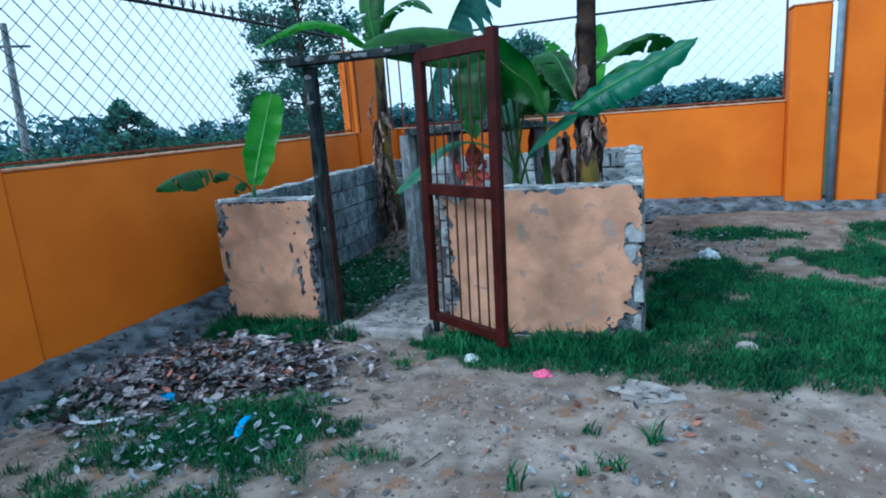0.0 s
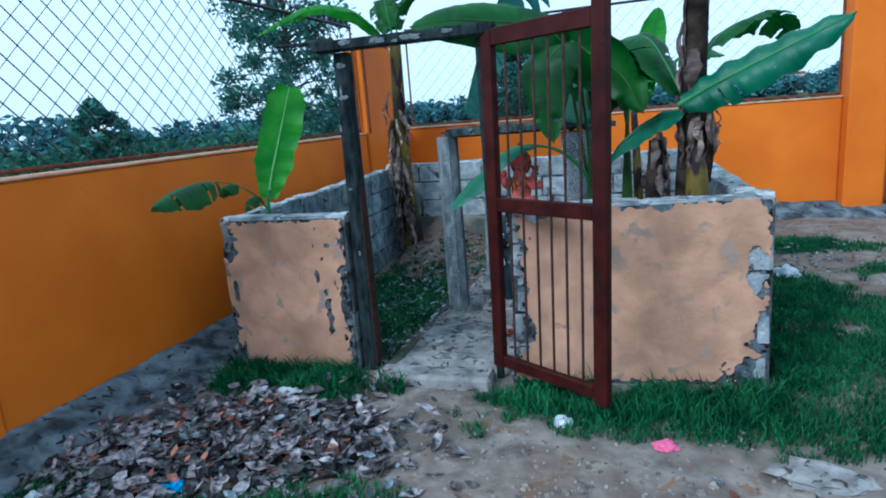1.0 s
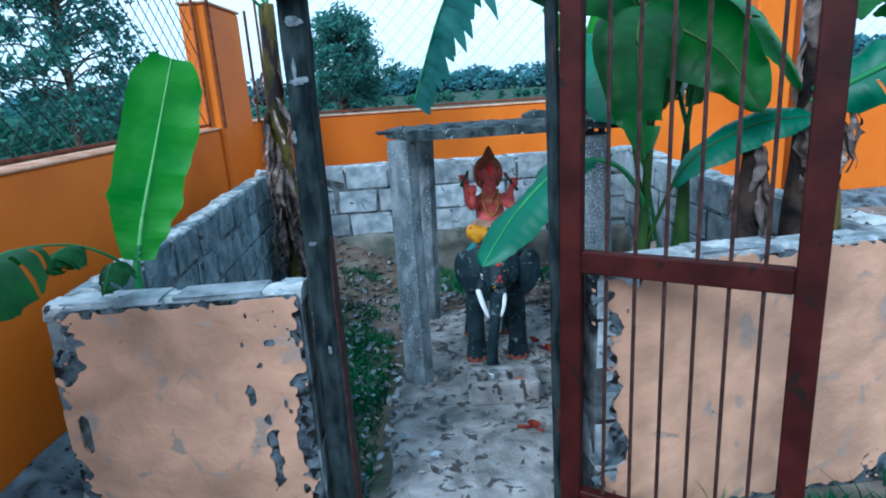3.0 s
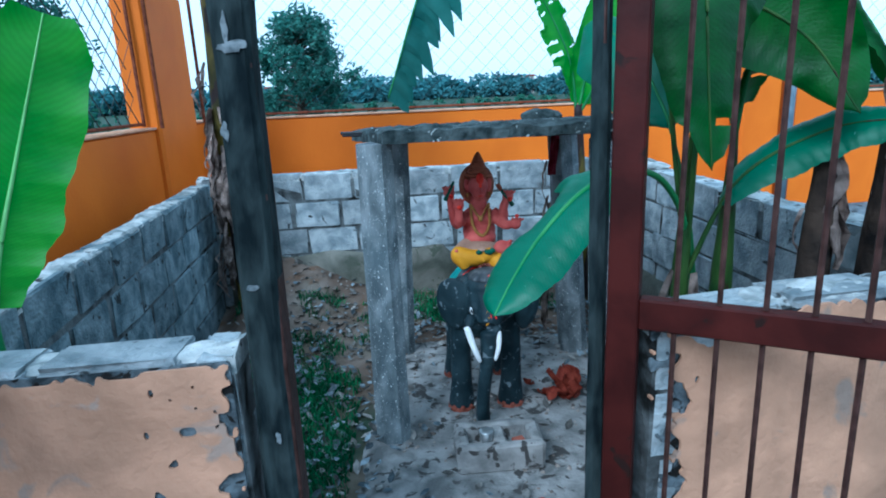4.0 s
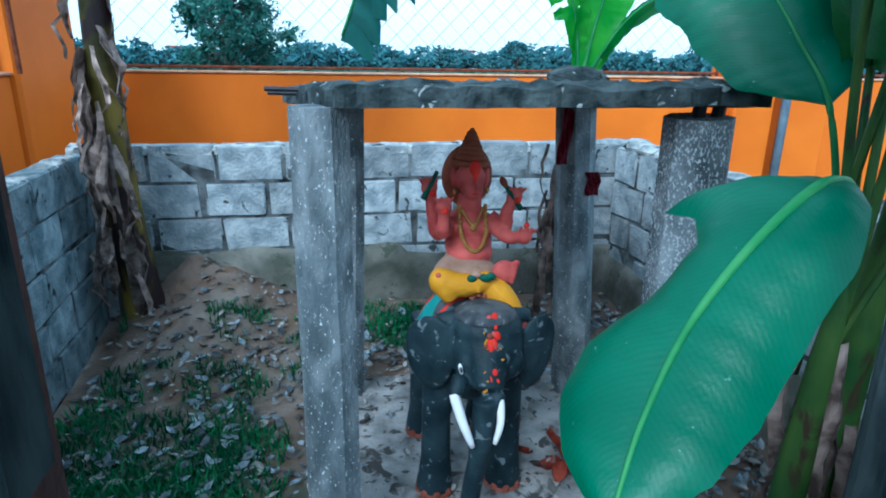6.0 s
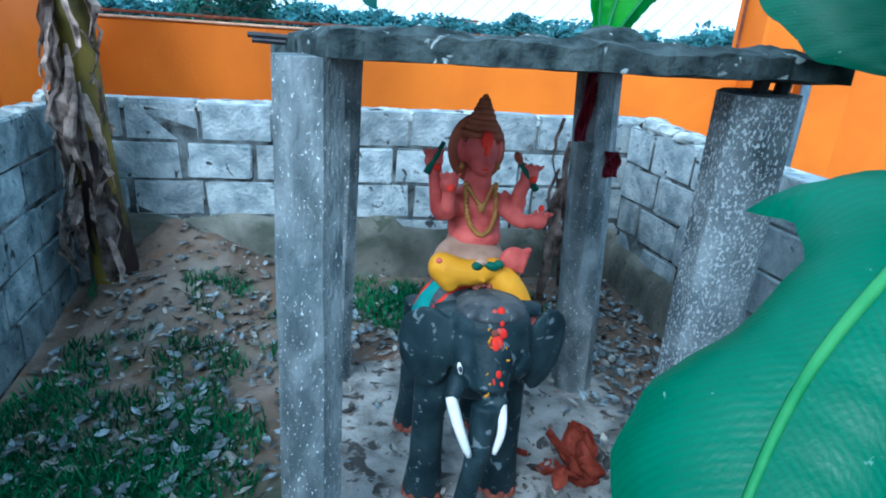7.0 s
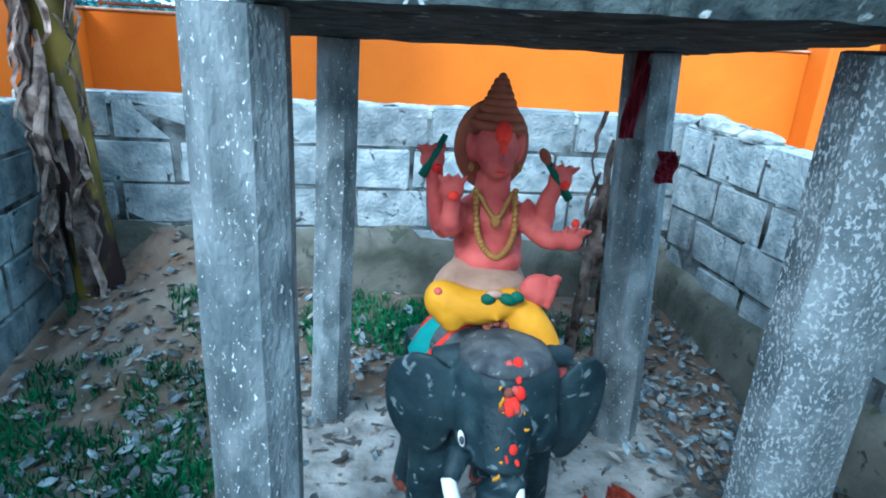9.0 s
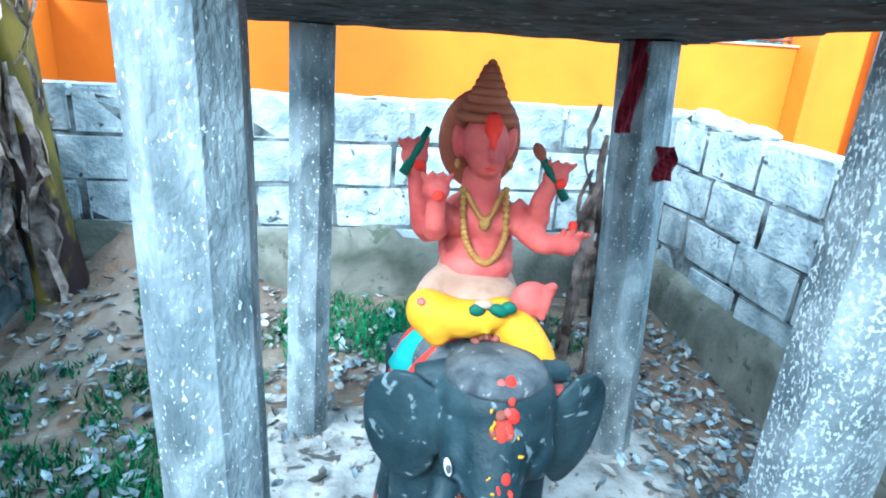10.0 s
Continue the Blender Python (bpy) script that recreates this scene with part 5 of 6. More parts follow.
def ribbon_leaf(parent, rib, start, length, material, side, seed):
    """An old leaf torn into hanging ribbons along one edge of its midrib."""
    rnd = random.Random(seed)
    pts = curve(rib, 80)
    s = Vector(side).normalized()
    verts, faces = [], []
    i = int(80 * start)
    while i < 79:
        step = rnd.choice((1, 2, 2, 3))
        a, b = pts[i], pts[min(80, i + step)]
        q = (i / 80 - start) / (1 - start)
        ln = length * (0.75 + 0.4 * math.sin(math.pi * min(1, q * 1.1))) * rnd.uniform(0.7, 1.15) * (1.1 - 0.55 * q)
        bend = Vector((rnd.uniform(-0.1, 0.1), rnd.uniform(-0.15, 0.15), -rnd.uniform(0.5, 1.0)))
        base = len(verts)
        for k in range(7):
            u = k / 6
            off = s * ln * u * (1 - 0.35 * u) + bend * ln * u * u * 0.8
            tip = 1 - max(0.0, (u - 0.60) / 0.40) ** 1.5 * 0.9
            c, h = (a + b) / 2, (b - a) / 2 * (1.45 + 0.1 * rnd.random())
            curl = Vector((0, -0.006 * math.sin(3 * u + i), 0.004 * math.cos(4 * u)))
            verts += [c + off - h * tip, c + off + curl, c + off + h * tip]
        for k in range(6):
            for m in range(2):
                o = base + 3 * k + m
                faces.append((o, o + 1, o + 4, o + 3))
        i += step
    leaf = raw("leaf", verts, faces, material, "torn blue green leaf hanging in ribbons", "", parent=parent, soft=True)
    bm = bmesh.new()
    tube(bm, pts, [0.012 * (1 - 0.7 * k / 80) for k in range(81)], 6)
    part("midrib", bm, MIDRIB, leaf, soft=True)


ribbon_leaf(B2, [(2.10, 4.55, 2.5), (1.7, 4.9, 2.65), (1.1, 5.35, 2.35), (0.80, 5.5, 1.95), (0.60, 5.55, 1.45)], 0.35, 0.30, LEAF_OLD, (1, 0.25, -0.25), 35)

# sapling rooted on the front wall
B6 = thing("banana_sapling", (-0.32, 4.30, 0.6), "small banana sapling with one upright bright leaf", "banana plant")
stem(B6, [(-0.32, 4.34, 0.6), (-0.335, 4.33, 0.95), (-0.31, 4.335, 1.08)], [0.018, 0.014, 0.009], MIDRIB, "pale green stem")
banana_leaf(B6, [(-0.335, 4.33, 0.97), (-0.29, 4.34, 1.15), (-0.22, 4.36, 1.36), (-0.12, 4.40, 1.67)], 0.118, LEAF_YOUNG, (0.87, 0.5, -0.2), 0.2, 0.0, 81, rib_r=0.009, blade_from=0.10, droop=0.12, waves=0.02, square=True, rib_mat=PALE_RIB)
banana_leaf(B6, [(-0.335, 4.32, 0.97), (-0.34, 4.22, 1.07), (-0.37, 4.08, 1.15), (-0.40, 3.88, 1.19), (-0.41, 3.68, 1.17), (-0.395, 3.49, 1.12)], 0.10, LEAF, (1, 0.2, 0.0), 0.1, 0.25, 82, rib_r=0.006, blade_from=0.52, droop=1.0)
banana_leaf(B6, [(-0.335, 4.32, 0.97), (-0.33, 4.24, 1.04), (-0.32, 4.16, 1.06), (-0.31, 4.08, 1.0)], 0.06, LEAF, (1, 0, 0.2), 0.2, 0.3, 83, rib_r=0.005, blade_from=0.3, droop=0.8)
banana_leaf(B6, [(-0.36, 4.12, 1.13), (-0.37, 4.06, 1.15), (-0.38, 4.0, 1.14), (-0.38, 3.97, 1.10)], 0.05, LEAF, (1, 0, 0.2), 0.2, 0.2, 84, rib_r=0.004, blade_from=0.1, droop=1.2)


# ---- trees, shrubs and far woods ----
def leaf_cloud(centre, radii, n, size, rnd, hollow=0.35):
    v, f = [], []
    for _ in range(n):
        d = Vector((rnd.gauss(0, 1), rnd.gauss(0, 1), rnd.gauss(0, 1))).normalized() * rnd.uniform(hollow, 1.0)
        c = Vector(centre) + Vector((d.x * radii[0], d.y * radii[1], d.z * radii[2]))
        m = Euler((rnd.uniform(0, 6.3), rnd.uniform(0, 6.3), rnd.uniform(0, 6.3))).to_matrix()
        s = size * rnd.uniform(0.6, 1.4)
        b = len(v)
        v += [c + m @ Vector(q) * s for q in ((0, -1, 0), (0.42, -0.2, 0.12), (0, 1, 0), (-0.42, -0.2, 0.12))]
        f += [(b, b + 1, b + 2), (b, b + 2, b + 3)]
    return v, f


def tree(name, at, height, crown, clumps, leaves, size, material, label, seed, lean=(0, 0), bare=0.35, full=1.0, thick=1.0):
    rnd = random.Random(seed)
    x, y, z = at
    t = thing(name, at, label, "tree")
    bm = bmesh.new()
    top = Vector((x + lean[0], y + lean[1], z + height * 0.85))
    tube(bm, curve([(x, y, z), Vector(at).lerp(top, 0.5) + Vector((0.05 * height, 0, 0)) * rnd.uniform(-1, 1), top], 10), [0.035 * thick * height * (1 - 0.085 * i) for i in range(11)], 8)
    vs, fs = [], []
    for k in range(clumps):
        h = bare + (1 - bare) * (k + rnd.random()) / clumps
        a = k * 2.4 + rnd.random()
        r = crown * math.sin(math.pi * min(0.95, 0.2 + 0.75 * (h - bare) / (1 - bare))) * rnd.uniform(0.35, 1.0)
        root = Vector(at).lerp(top, h * 0.85)
        c = root + Vector((r * math.cos(a), r * math.sin(a), 0.10 * height * rnd.uniform(0, 1)))
        tube(bm, curve([root, root.lerp(c, 0.5) + Vector((0, 0, 0.02 * height)), c], 4), [k2 * thick * height for k2 in (0.012, 0.009, 0.007, 0.004, 0.002)], 5)
        rr = crown * rnd.uniform(0.14, 0.34) * full
        v, f = leaf_cloud(c, (rr, rr, rr * 0.8), leaves // clumps, size, rnd, 0.1)
        fs += [tuple(i + len(vs) for i in q) for q in f]
        vs += v
    part("trunk", bm, BARK, t, soft=True)
    raw("crown", vs, fs, material, "", "", parent=t)
    return t


tree("tree", (-6.75, 15.0, -0.1), 7.8, 1.8, 72, 11000, 0.075, HAZE_LEAF, "tall loose-leaved tree beyond the orange wall", 101, (0.2, 0.1), 0.18, 1.25, 0.35)
tree("tree", (-2.05, 21.0, -0.1), 4.9, 1.55, 54, 13000, 0.075, HAZE_LEAF, "round dark tree beyond the rear wall", 102, (0.1, 0), 0.30, 1.1, 0.6)
tree("tree", (-10.6, 12.6, -0.1), 3.1, 0.75, 20, 3200, 0.10, HAZE_LEAF, "slim tree among shrubs beyond the fence", 103)
tree("tree", (26.0, 90.0, -0.1), 5.5, 2.6, 20, 3000, 0.3, HAZE_FOLIAGE, "leafy tree with a haze tint far across the field", 104)


def shrub_belt(name, line, n, height, size, material, label, seed, per=70):
    """A belt of uneven bushes along a line."""
    rnd = random.Random(seed)
    vs, fs = [], []
    c = curve(line, 60)
    for k in range(n):
        p = c[rnd.randrange(61)] + Vector((rnd.uniform(-1, 1), rnd.uniform(-1, 1), 0)) * height * 0.9
        hh = height * rnd.uniform(0.45, 1.0) * (1 + 0.5 * noise.noise(p * 0.09))
        v, f = leaf_cloud((p.x, p.y, hh * 0.5), (hh * rnd.uniform(0.4, 0.8), hh * rnd.uniform(0.4, 0.8), hh * 0.55), per, size, rnd, 0.5)
        fs += [tuple(i + len(vs) for i in q) for q in f]
        vs += v
    raw(name, vs, fs, material, label, "shrubs", "stuff")


shrub_belt("shrubs", [(-20, 4, 0), (-15, 10, 0), (-11, 16, 0), (-9, 22, 0)], 150, 1.9, 0.13, SHRUB, "tangled green shrubs beyond the chain-link fence", 201, 110)
shrub_belt("shrubs", [(-40, 10, 0), (-34, 30, 0), (-24, 50, 0)], 130, 3.0, 0.30, HAZE_FOLIAGE, "green belt of bushes with a haze tint beyond the fields", 202, 90)
shrub_belt("shrubs", [(-16, 52, 0), (2, 60, 0), (20, 58, 0)], 60, 0.9, 0.20, SHRUB, "low hedge across the field", 203, 60)
shrub_belt("far_woods", [(-60, 95, 0), (-10, 120, 0), (35, 120, 0), (90, 100, 0)], 300, 4.6, 0.6, HAZE_FOLIAGE, "dark line of far woods on the horizon", 204, 110)
shrub_belt("far_woods", [(60, 100, 0), (80, 70, 0), (95, 30, 0)], 140, 5.2, 0.6, HAZE_FOLIAGE, "dark line of far woods on the horizon", 205, 100)


def utility_pole():
    p = thing("utility_pole", (-20.0, 16.6, -0.1), "grey concrete utility pole with cross arm in the fields", "utility pole")
    bm = bmesh.new()
    tube(bm, [(-20.0, 16.6, -0.1), (-20.0, 16.8, 5.9)], [0.17, 0.11], 8)
    part("pole", bm, CONCRETE, p)
    bm = bmesh.new()
    tube(bm, [(-20.5, 16.3, 5.1), (-19.5, 17.3, 5.1)], 0.05, 5)
    part("cross_arm", bm, CONCRETE, p)


utility_pole()


def far_house(at, w, d, h, turn):
    hs = thing("house", (*at, 0), "small pale far house with a dark roof", "house")
    bm = bmesh.new()
    box(bm, (at[0] - w / 2, at[1] - d / 2, -0.1), (at[0] + w / 2, at[1] + d / 2, h), 0, turn)
    part("wall", bm, WALLWASH, hs)
    bm = bmesh.new()
    box(bm, (at[0] - w * 0.55, at[1] - d * 0.55, h), (at[0] + w * 0.55, at[1] + d * 0.55, h + 0.5), 0.4, turn)
    part("roof", bm, BRICK_RED, hs)
    for k in (-0.25, 0.25):
        bm = bmesh.new()
        box(bm, (at[0] + w * k - 0.5, at[1] - d / 2 - 0.05, 1.0), (at[0] + w * k + 0.5, at[1] - d / 2 + 0.05, 2.2), 0.02)
        part("window", bm, BLACK_STEEL, hs)


far_house((33, 170), 9, 6, 4.2, 0)
far_house((-31, 150), 7, 5, 3.6, 0)


# ---- grass, litter, rubbish ----
def inside_things(x, y):
    if -0.62 < x < 0.30 and 4.12 < y < 4.32 or 1.12 < x < 2.45 and 4.12 < y < 4.5:
        return True
    if 0.36 < x < 1.8 and 4.0 < y < 6.35:
        return True
    return x < -0.75 and y < 8.5 or y > 8.1


def grass_blades(name, n, seed, label):
    rnd = random.Random(seed)
    v, f = [], []
    made = 0
    while made < n:
        x, y = rnd.uniform(-0.9, 5.3), rnd.uniform(1.4, 8.2)
        g = grassy(x, y)
        if g < 0.28 or rnd.random() > g * 0.9 or inside_things(x, y):
            continue
        made += 1
        z = ground_z(x, y)
        a = rnd.uniform(0, 6.283)
        near_wall = abs(y - 4.0) < 0.19 and (-0.6 < x < 0.35 or 1.1 < x < 2.5)
        h = rnd.uniform(0.02, 0.055) * (2.0 if near_wall and rnd.random() < 0.5 else 1.0)
        w = rnd.uniform(0.0025, 0.005)
        bx, by = rnd.gauss(0, 0.5) * h, rnd.gauss(0, 0.5) * h
        dx, dy = math.cos(a) * w, math.sin(a) * w
        b = len(v)
        v += [(x - dx, y - dy, z - 0.004), (x + dx, y + dy, z - 0.004), (x + bx * 0.45 + dx * 0.7, y + by * 0.45 + dy * 0.7, z + h * 0.65), (x + bx * 0.45 - dx * 0.7, y + by * 0.45 - dy * 0.7, z + h * 0.65), (x + bx, y + by, z + h)]
        f += [(b, b + 1, b + 2, b + 3), (b + 3, b + 2, b + 4)]
    raw(name, v, f, GRASS, label, "grass", "stuff")


grass_blades("grass", 90000, 301, "short dark green grass in patches")


def weeds(name, strips, seed, label):
    """Tall uneven tufts along the foot of a wall; strips of x range, y range and count."""
    rnd = random.Random(seed)
    v, f = [], []
    for x0, x1, y0, y1, tufts in strips:
        for _ in range(tufts):
            cx, cy = rnd.uniform(x0, x1), rnd.uniform(y0, y1)
            tall = rnd.uniform(0.05, 0.15) * (0.6 + 0.5 * rnd.random())
            for _ in range(rnd.randrange(9, 22)):
                x, y = cx + rnd.gauss(0, 0.018), cy + rnd.gauss(0, 0.012)
                z, h, w = ground_z(x, y), tall * rnd.uniform(0.5, 1.1), rnd.uniform(0.003, 0.0065)
                a = rnd.uniform(0, 6.283)
                bend = Vector((rnd.gauss(0, 0.4) * h, rnd.gauss(0, 0.25) * h - 0.1 * h, 0))
                side = Vector((math.cos(a) * w, math.sin(a) * w, 0))
                b = len(v)
                for u, k in ((0.0, 0.7), (0.4, 1.0), (0.75, 0.7)):
                    c = Vector((x, y, z - 0.004)) + bend * u * u + Vector((0, 0, h * u))
                    v += [c - side * k, c + side * k]
                v.append(Vector((x, y, z)) + bend + Vector((0, 0, h * 0.92)))
                f += [(b, b + 1, b + 3, b + 2), (b + 2, b + 3, b + 5, b + 4), (b + 4, b + 5, b + 6)]
    raw(name, v, f, GRASS, label, "weeds", "stuff")


weeds("weeds", [(-0.60, 0.28, 4.00, 4.12, 120), (1.20, 2.42, 4.00, 4.14, 120), (2.30, 2.50, 4.12, 4.26, 16), (-0.55, 0.2, 3.82, 4.0, 60), (2.46, 2.62, 4.3, 5.6, 60), (1.9, 4.2, 2.0, 3.1, 26), (0.42, 0.60, 3.92, 4.02, 10)], 302, "tall dark green weeds along the foot of the wall")


def litter(name, spots, seed, material, size, label):
    rnd = random.Random(seed)
    v, f = [], []
    for cx, cy, rx, ry, n, lift in spots:
        for _ in range(n):
            x, y = cx + rnd.gauss(0, rx * 0.5), cy + rnd.gauss(0, ry * 0.5)
            z = max(ground_z(x, y), 0.038 if 0.42 < x < 1.75 and 4.3 < y < 6.3 else -1) + rnd.uniform(0.003, 0.012 + lift)
            s = size * rnd.uniform(0.4, 1.3)
            m = Euler((rnd.gauss(0, 0.35), rnd.gauss(0, 0.35), rnd.uniform(0, 6.3))).to_matrix()
            b = len(v)
            k = rnd.uniform(0.15, 0.5)
            for q in ((0, -1, 0.1), (0.45, -0.3, k * 0.5), (0.4, 0.4, k * 0.5), (0, 1, 0.25), (-0.4, 0.4, k * 0.5), (-0.45, -0.3, k * 0.5), (0, 0, 0)):
                v.append(Vector((x, y, z)) + m @ Vector(q) * s)
            f += [(b + i, b + (i + 1) % 6, b + 6) for i in range(6)]
    raw(name, v, f, material, label, "leaf litter", "stuff")


litter("leaf_litter", [(0.15, 3.42, 0.55, 0.34, 950, 0.06), (-0.25, 3.15, 0.5, 0.38, 560, 0.04), (-0.45, 2.85, 0.4, 0.35, 200, 0.02), (0.5, 3.2, 0.5, 0.3, 110, 0.0)], 401, HEAP, 0.054, "heap of grey dry leaves swept beside the path")
litter("leaf_litter", [(-0.05, 5.5, 0.7, 1.6, 520, 0.01), (0.0, 6.6, 0.6, 0.5, 180, 0.01), (1.1, 6.6, 1.2, 0.45, 480, 0.01), (1.95, 5.9, 0.4, 1.2, 520, 0.015), (1.1, 5.6, 0.6, 0.9, 110, 0.0), (3.0, 6.5, 1.2, 1.2, 60, 0.0), (1.0, 3.5, 0.6, 0.5, 20, 0)], 402, LITTER, 0.028, "scattered grey dry leaves on the ground")

FLAKE = mat("brown leaf scraps", (0.10, 0.035, 0.022), (0.28, 0.12, 0.085), 25.0, 0.9, 0.2, island=0.7)
SLATE = mat("grey blue leaf scraps", (0.06, 0.08, 0.095), (0.21, 0.245, 0.27), 25.0, 0.9, 0.2, island=0.7)
litter("leaf_litter", [(-0.1, 3.3, 0.7, 0.36, 150, 0.09), (-0.6, 3.2, 0.4, 0.4, 60, 0.03), (2.4, 2.7, 1.6, 0.8, 34, 0.0)], 403, FLAKE, 0.030, "brown scraps of dry leaf among the litter")
litter("leaf_litter", [(0.15, 3.35, 0.7, 0.36, 230, 0.10), (-0.3, 2.9, 0.5, 0.4, 110, 0.03), (2.6, 2.8, 1.6, 0.9, 120, 0.0), (0.5, 2.6, 0.8, 0.5, 330, 0.04), (2.9, 6.9, 0.7, 0.5, 260, 0.02), (1.95, 5.9, 0.42, 1.3, 900, 0.01), (1.0, 6.55, 1.0, 0.4, 350, 0.01), (0.0, 5.4, 0.6, 1.4, 850, 0.02)], 404, SLATE, 0.026, "small grey blue scraps of dry leaf on the ground")


def crumpled(name, at, size, material, label, category, seed, flat=0.4):
    bm = bmesh.new()
    bmesh.ops.create_icosphere(bm, subdivisions=3, radius=1.0)
    for v in bm.verts:
        d = 1 + 0.45 * noise.noise(v.co * 1.6 + Vector((seed, 0, 0))) + 0.25 * noise.noise(v.co * 4 + Vector((0, seed, 0)))
        v.co = Vector((v.co.x * size[0], v.co.y * size[1], max(-0.15, v.co.z) * size[2] * flat * 2)) * d + Vector((at[0], at[1], ground_z(at[0], at[1]) + size[2] * 0.2))
    single(name, bm, material, (at[0], at[1], ground_z(at[0], at[1])), label, category)


crumpled("plastic_bag", (2.886, 6.33), (0.09, 0.06, 0.09), WHITE_PLASTIC, "crumpled white plastic bag on the ground", "plastic bag", 1.0)
crumpled("plastic_bag", (0.02, 3.78), (0.10, 0.05, 0.06), WHITE_PLASTIC, "crumpled pale plastic bag by the grass", "plastic bag", 2.0)
crumpled("plastic_bag", (0.05, 3.52), (0.10, 0.07, 0.05), LITTER, "dusty grey plastic bag on the leaf heap", "plastic bag", 3.0)
crumpled("paper_cup", (-0.57, 2.75), (0.05, 0.04, 0.05), WHITE_PLASTIC, "crushed white paper cup on the grass", "cup", 4.0)
crumpled("wrapper", (-0.40, 3.12), (0.08, 0.05, 0.03), ORANGE_PAPER, "orange paper wrapper on the leaf heap", "wrapper", 5.0)
crumpled("wrapper", (-0.87, 3.32), (0.07, 0.06, 0.04), ORANGE_PAPER, "orange paint scrap on the cement apron", "wrapper", 6.0)
crumpled("wrapper", (-0.05, 2.98), (0.06, 0.04, 0.03), BLUE_PLASTIC, "pale blue plastic wrapper on the leaf heap", "wrapper", 7.0)
crumpled("cloth_scrap", (1.92, 3.655), (0.05, 0.04, 0.025), PINK_PLASTIC, "pink cloth scrap on the path", "cloth scrap", 8.0)
crumpled("plastic_bag", (1.48, 3.77), (0.05, 0.04, 0.04), WHITE_PLASTIC, "small pale plastic scrap under the gate", "plastic bag", 9.0)
bm = bmesh.new()
tube(bm, curve([(0.60, 2.86, 0.03), (0.63, 2.76, 0.04), (0.68, 2.66, 0.03)], 6), [0.008, 0.02, 0.022, 0.018, 0.02, 0.022, 0.008], 7, squash=0.4)
single("plastic_strip", bm, BLUE_PLASTIC, (0.64, 2.75, 0.01), "bright blue plastic strip lying on the grass", "plastic strip")
bm = bmesh.new()
tube(bm, curve([(-0.45, 2.68, 0.025), (-0.25, 2.60, 0.03), (-0.1, 2.66, 0.03), (0.05, 2.78, 0.02)], 10), [0.006, 0.014, 0.018, 0.010, 0.016, 0.02, 0.012, 0.018, 0.014, 0.01, 0.004], 7, squash=0.3)
single("sacking_strip", bm, WHITE_PLASTIC, (-0.2, 2.65, 0.01), "dirty white strip of sacking beside the leaf heap", "sacking")
crumpled("brick", (1.62, 4.62), (0.10, 0.05, 0.05), BRICK_RED, "broken red brick by the banana stem", "brick", 10.0, 0.8)


def pebbles(name, spots, seed, material, label):
    """Small stones and clods pressed into the earth."""
    rnd = random.Random(seed)
    v, f = [], []
    for x0, x1, y0, y1, n, big in spots:
        for _ in range(n):
            x, y = rnd.uniform(x0, x1), rnd.uniform(y0, y1)
            if inside_things(x, y) and not (0.42 < x < 1.75 and 4.3 < y < 6.3):
                continue
            z = ground_z(x, y) + (0.035 if 0.42 < x < 1.75 and 4.3 < y < 6.3 else 0)
            s = big * rnd.uniform(0.25, 1.0) ** 2
            b = len(v)
            a = rnd.uniform(0, 6.3)
            for k in range(5):
                q = a + k * 1.257
                r = s * rnd.uniform(0.7, 1.2)
                v.append((x + r * math.cos(q), y + r * math.sin(q), z - 0.2 * s))
            for k in range(5):
                q = a + k * 1.257 + 0.3
                r = s * rnd.uniform(0.35, 0.8)
                v.append((x + r * math.cos(q), y + r * math.sin(q), z + s * rnd.uniform(0.3, 0.6)))
            f += [(b + k, b + (k + 1) % 5, b + 5 + (k + 1) % 5, b + 5 + k) for k in range(5)] + [tuple(b + 5 + k for k in range(5))]
    raw(name, v, f, material, label, "pebbles", "stuff")


PEBBLE = mat("earthy pebble", (0.13, 0.105, 0.09), (0.28, 0.245, 0.22), 20.0, 0.95, 0.4, 60, island=0.45)
pebbles("pebbles", [(-0.5, 5.2, 1.5, 4.0, 9500, 0.015), (1.2, 4.4, 1.5, 3.5, 900, 0.030), (1.2, 4.4, 1.5, 3.3, 60, 0.055), (2.5, 5.2, 4.0, 8.0, 1800, 0.02), (-0.4, 2.2, 4.3, 7.0, 2600, 0.012)], 501, PEBBLE, "small stones and clods in the trodden earth")
pebbles("rubble", [(-0.92, -0.55, 2.2, 4.2, 220, 0.07), (-0.6, -0.2, 3.2, 4.1, 60, 0.04)], 502, APRON, "broken cement rubble along the wall apron")
rnd_twig = random.Random(9)
for k in range(16):
    x, y = (rnd_twig.uniform(-0.5, 1.9), rnd_twig.uniform(2.6, 3.7)) if k < 10 else (rnd_twig.uniform(-0.3, 0.3), rnd_twig.uniform(5.0, 6.3))
    a, ln = rnd_twig.uniform(0, 3.14), rnd_twig.uniform(0.06, 0.18)
    z = ground_z(x, y) + 0.008
    bm = bmesh.new()
    tube(bm, curve([(x, y, z), (x + 0.5 * ln * math.cos(a) + 0.01, y + 0.5 * ln * math.sin(a), z + 0.008), (x + ln * math.cos(a), y + ln * math.sin(a), z + 0.002)], 4), 0.0035, 5)
    single("twig", bm, BARK, (x, y, z), "thin dry brown twig on the ground", "twig", "scattered twigs")
crumpled("cement_lump", (-0.68, 4.45), (0.13, 0.10, 0.06), CAPPING, "pale broken cement lump on the apron", "cement lump", 12.0, 0.6)
crumpled("stone", (2.45, 3.52), (0.16, 0.10, 0.03), PAD, "flat pale stone in the path", "stone", 13.0, 0.6)
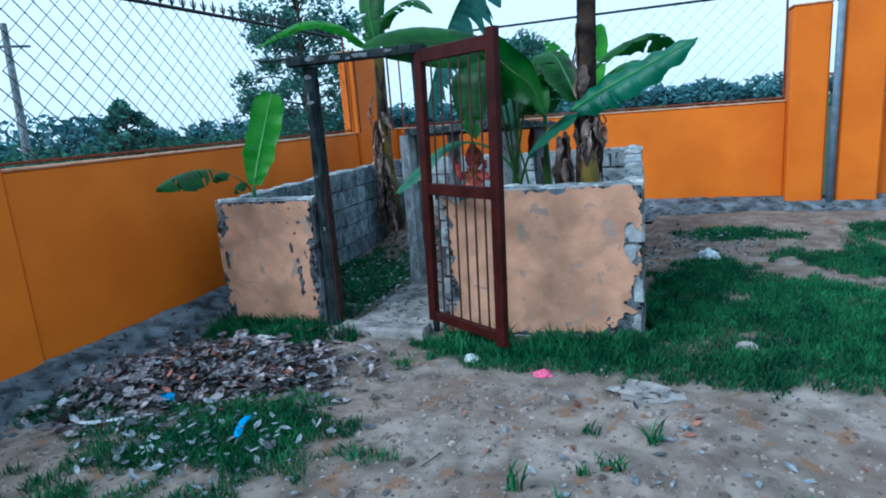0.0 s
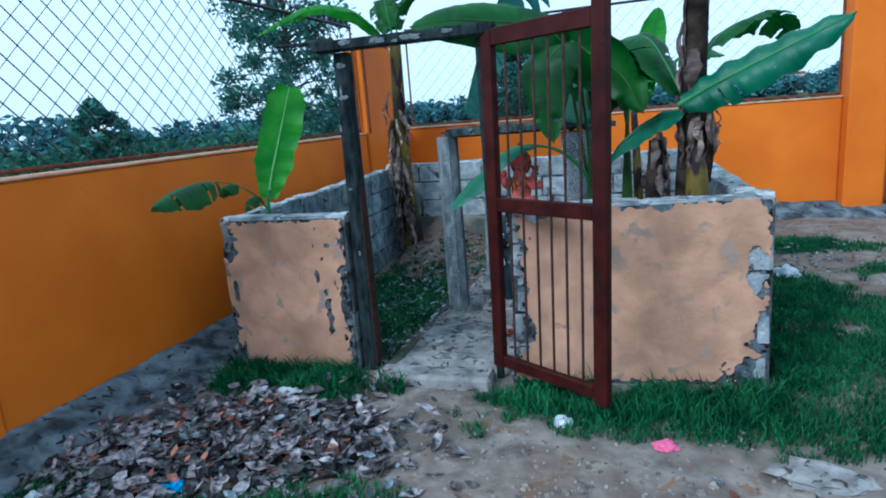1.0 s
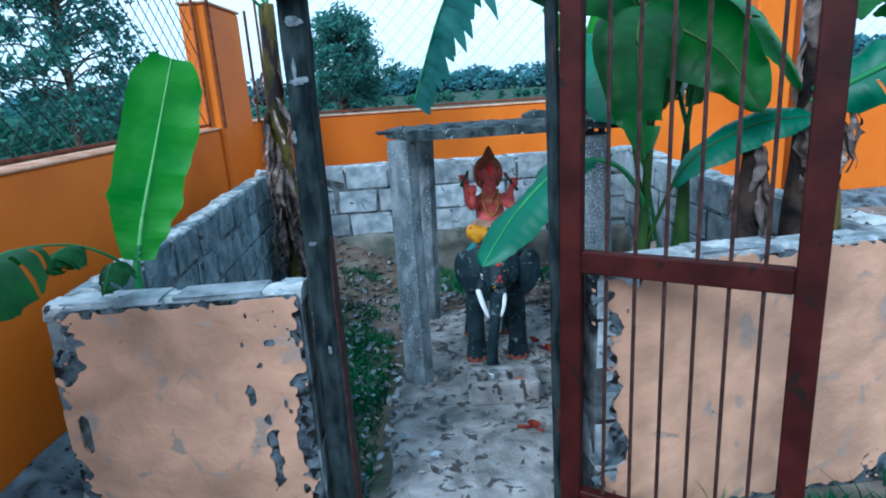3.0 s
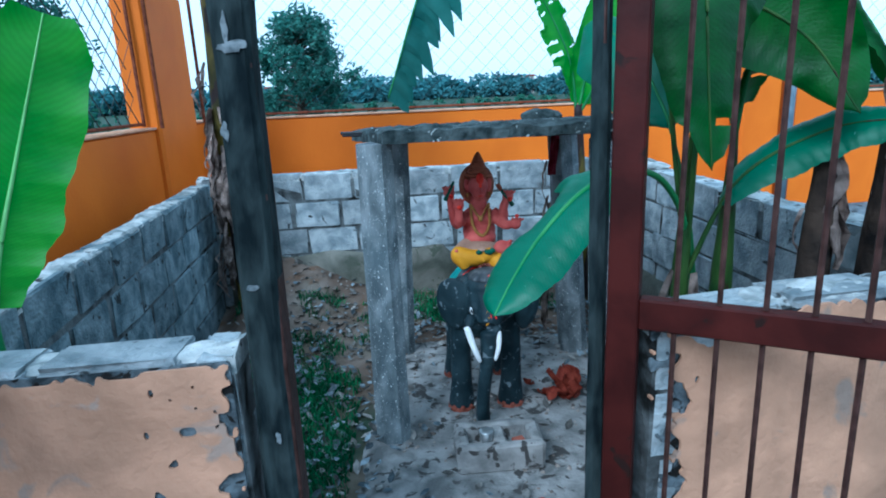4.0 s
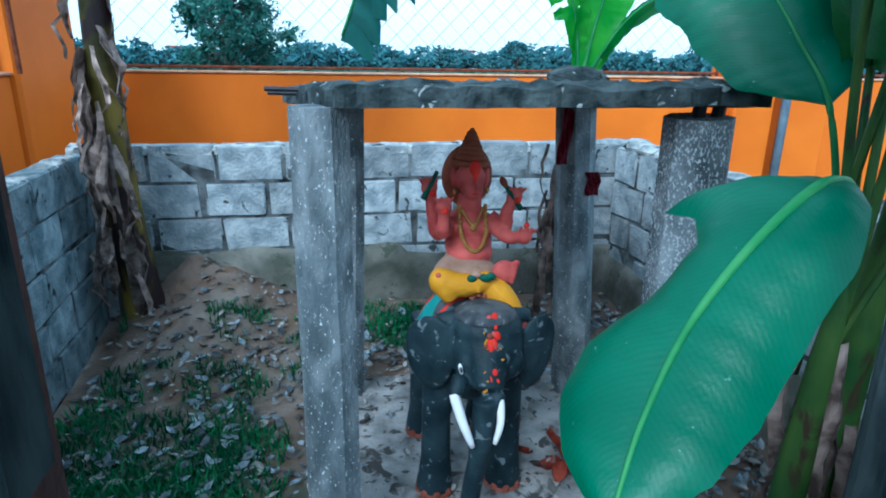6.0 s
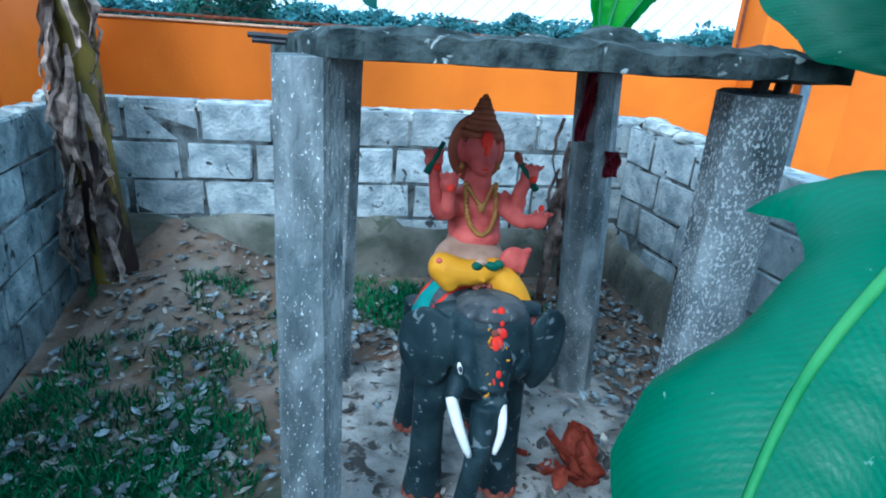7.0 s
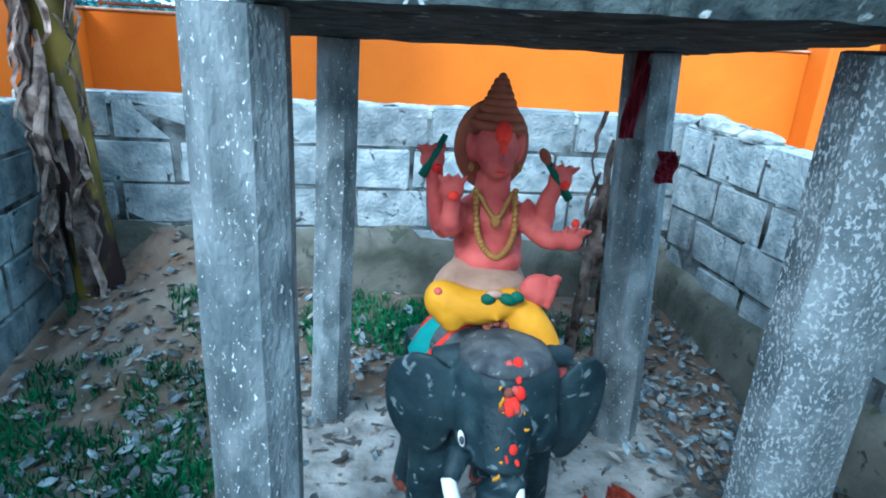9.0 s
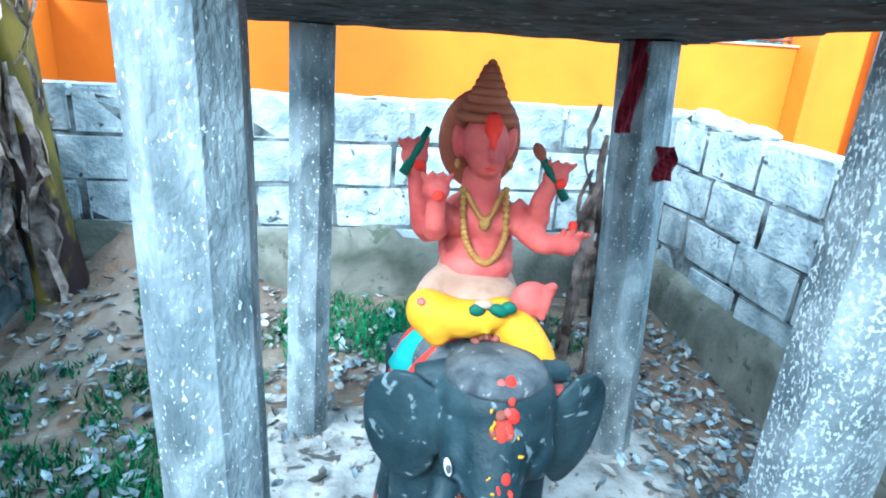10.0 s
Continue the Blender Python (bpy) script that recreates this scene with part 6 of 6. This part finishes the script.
crumpled("stone", (2.98, 4.2), (0.06, 0.05, 0.03), PAD, "flat pale stone in the grass", "stone", 14.0, 0.6)
crumpled("rag", (0.0, 3.62), (0.09, 0.07, 0.06), BLACK_STEEL, "black plastic rag on the leaf heap", "rag", 15.0, 0.6)
for y, s in ((6.95, 0.05), (6.80, 0.035), (6.62, 0.03)):
    bm = bmesh.new()
    bmesh.ops.create_icosphere(bm, subdivisions=2, radius=1.0)
    for v in bm.verts:
        v.co = Vector((v.co.x * 0.075, v.co.y * 0.10, max(-0.6, v.co.z) * s)) * (1 + 0.35 * noise.noise(v.co * 2 + Vector((y, 0, 0)))) + Vector((2.228, y, 0.955))
    single("cement_lump", bm, CAPPING, (2.228, y, 0.93), "broken cement lump lying on the block wall", "cement lump", "lumps on the wall")
dead_leaves(B5, 1.475, 6.20, 0.45, 1.08, 0.012, 15, 91, 0.38, 0.024, 0.03)
# a hanging cloth strip, and a thin sheet standing for a smear of red powder
for pts, w, lab in (([(1.428, 5.975, 1.26), (1.412, 5.965, 1.18), (1.405, 5.962, 1.10), (1.40, 5.965, 1.03)], 0.022, "dark red cloth strip hanging on the column"), ([(1.525, 5.962, 1.0), (1.53, 5.960, 0.96), (1.528, 5.961, 0.91)], 0.028, "thin crimson patch for a smear of red powder on the column")):
    bm = bmesh.new()
    cc = curve(pts, 8)
    rows = [[bm.verts.new(p + Vector((w * s, -0.01 * math.cos(s * 3 + i), 0))) for s in (-1, -0.5, 0, 0.5, 1)] for i, p in enumerate(cc)]
    for r, s in zip(rows, rows[1:]):
        for k in range(4):
            bm.faces.new((r[k], r[k + 1], s[k + 1], s[k]))
    bmesh.ops.solidify(bm, geom=bm.faces[:], thickness=0.003)
    single("cloth_strip", bm, CLOTH, pts[0], lab, "cloth strip")


# ---- single blocks of the enclosure walls ----
def block_mesh(w, d, h, seed, material):
    rnd = random.Random(seed)
    bm = bmesh.new()
    bmesh.ops.create_cube(bm, size=1.0, matrix=Matrix.Diagonal((w, d, h, 1)))
    bmesh.ops.bevel(bm, geom=bm.edges[:], offset=0.007, segments=2, affect="EDGES")
    for v in bm.verts:
        v.co += Vector([rnd.uniform(-0.006, 0.006) for _ in range(3)])
    me = bpy.data.meshes.new("block")
    bm.to_mesh(me)
    bm.free()
    me.materials.append(material)
    return me


def lay_blocks():
    rnd = random.Random(77)
    pitch, course = 0.337, 0.187
    full = {}
    for core, a, d, length, n, thick, top in ENCLOSURE:
        turn = math.atan2(d.y, d.x)
        for row in range(6):
            z1 = top - 0.012 - row * course
            z0 = z1 - course
            if z1 < -0.02:
                continue
            s = -pitch * (0.16 if row % 2 else 0.93) + rnd.uniform(-0.025, 0.025)
            while s < length:
                lo, hi = max(0.0, s), min(length, s + pitch)
                s += pitch
                if hi - lo < 0.05:
                    continue
                w = round((hi - lo - rnd.choice((0.008, 0.012, 0.016, 0.022, 0.04))) / 0.005) * 0.005
                # blocks of the west side wall take the darker grey
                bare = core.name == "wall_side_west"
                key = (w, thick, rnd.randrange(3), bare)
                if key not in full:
                    full[key] = block_mesh(w, thick, course - rnd.choice((0.007, 0.011, 0.016)), len(full), BLOCK_DARK if bare else BLOCK)
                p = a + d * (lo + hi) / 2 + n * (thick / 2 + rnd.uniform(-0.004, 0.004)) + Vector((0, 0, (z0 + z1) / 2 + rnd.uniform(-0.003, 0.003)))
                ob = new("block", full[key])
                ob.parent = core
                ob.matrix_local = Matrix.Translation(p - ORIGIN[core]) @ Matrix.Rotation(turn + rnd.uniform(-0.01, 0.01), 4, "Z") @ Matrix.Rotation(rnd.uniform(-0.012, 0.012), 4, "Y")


lay_blocks()
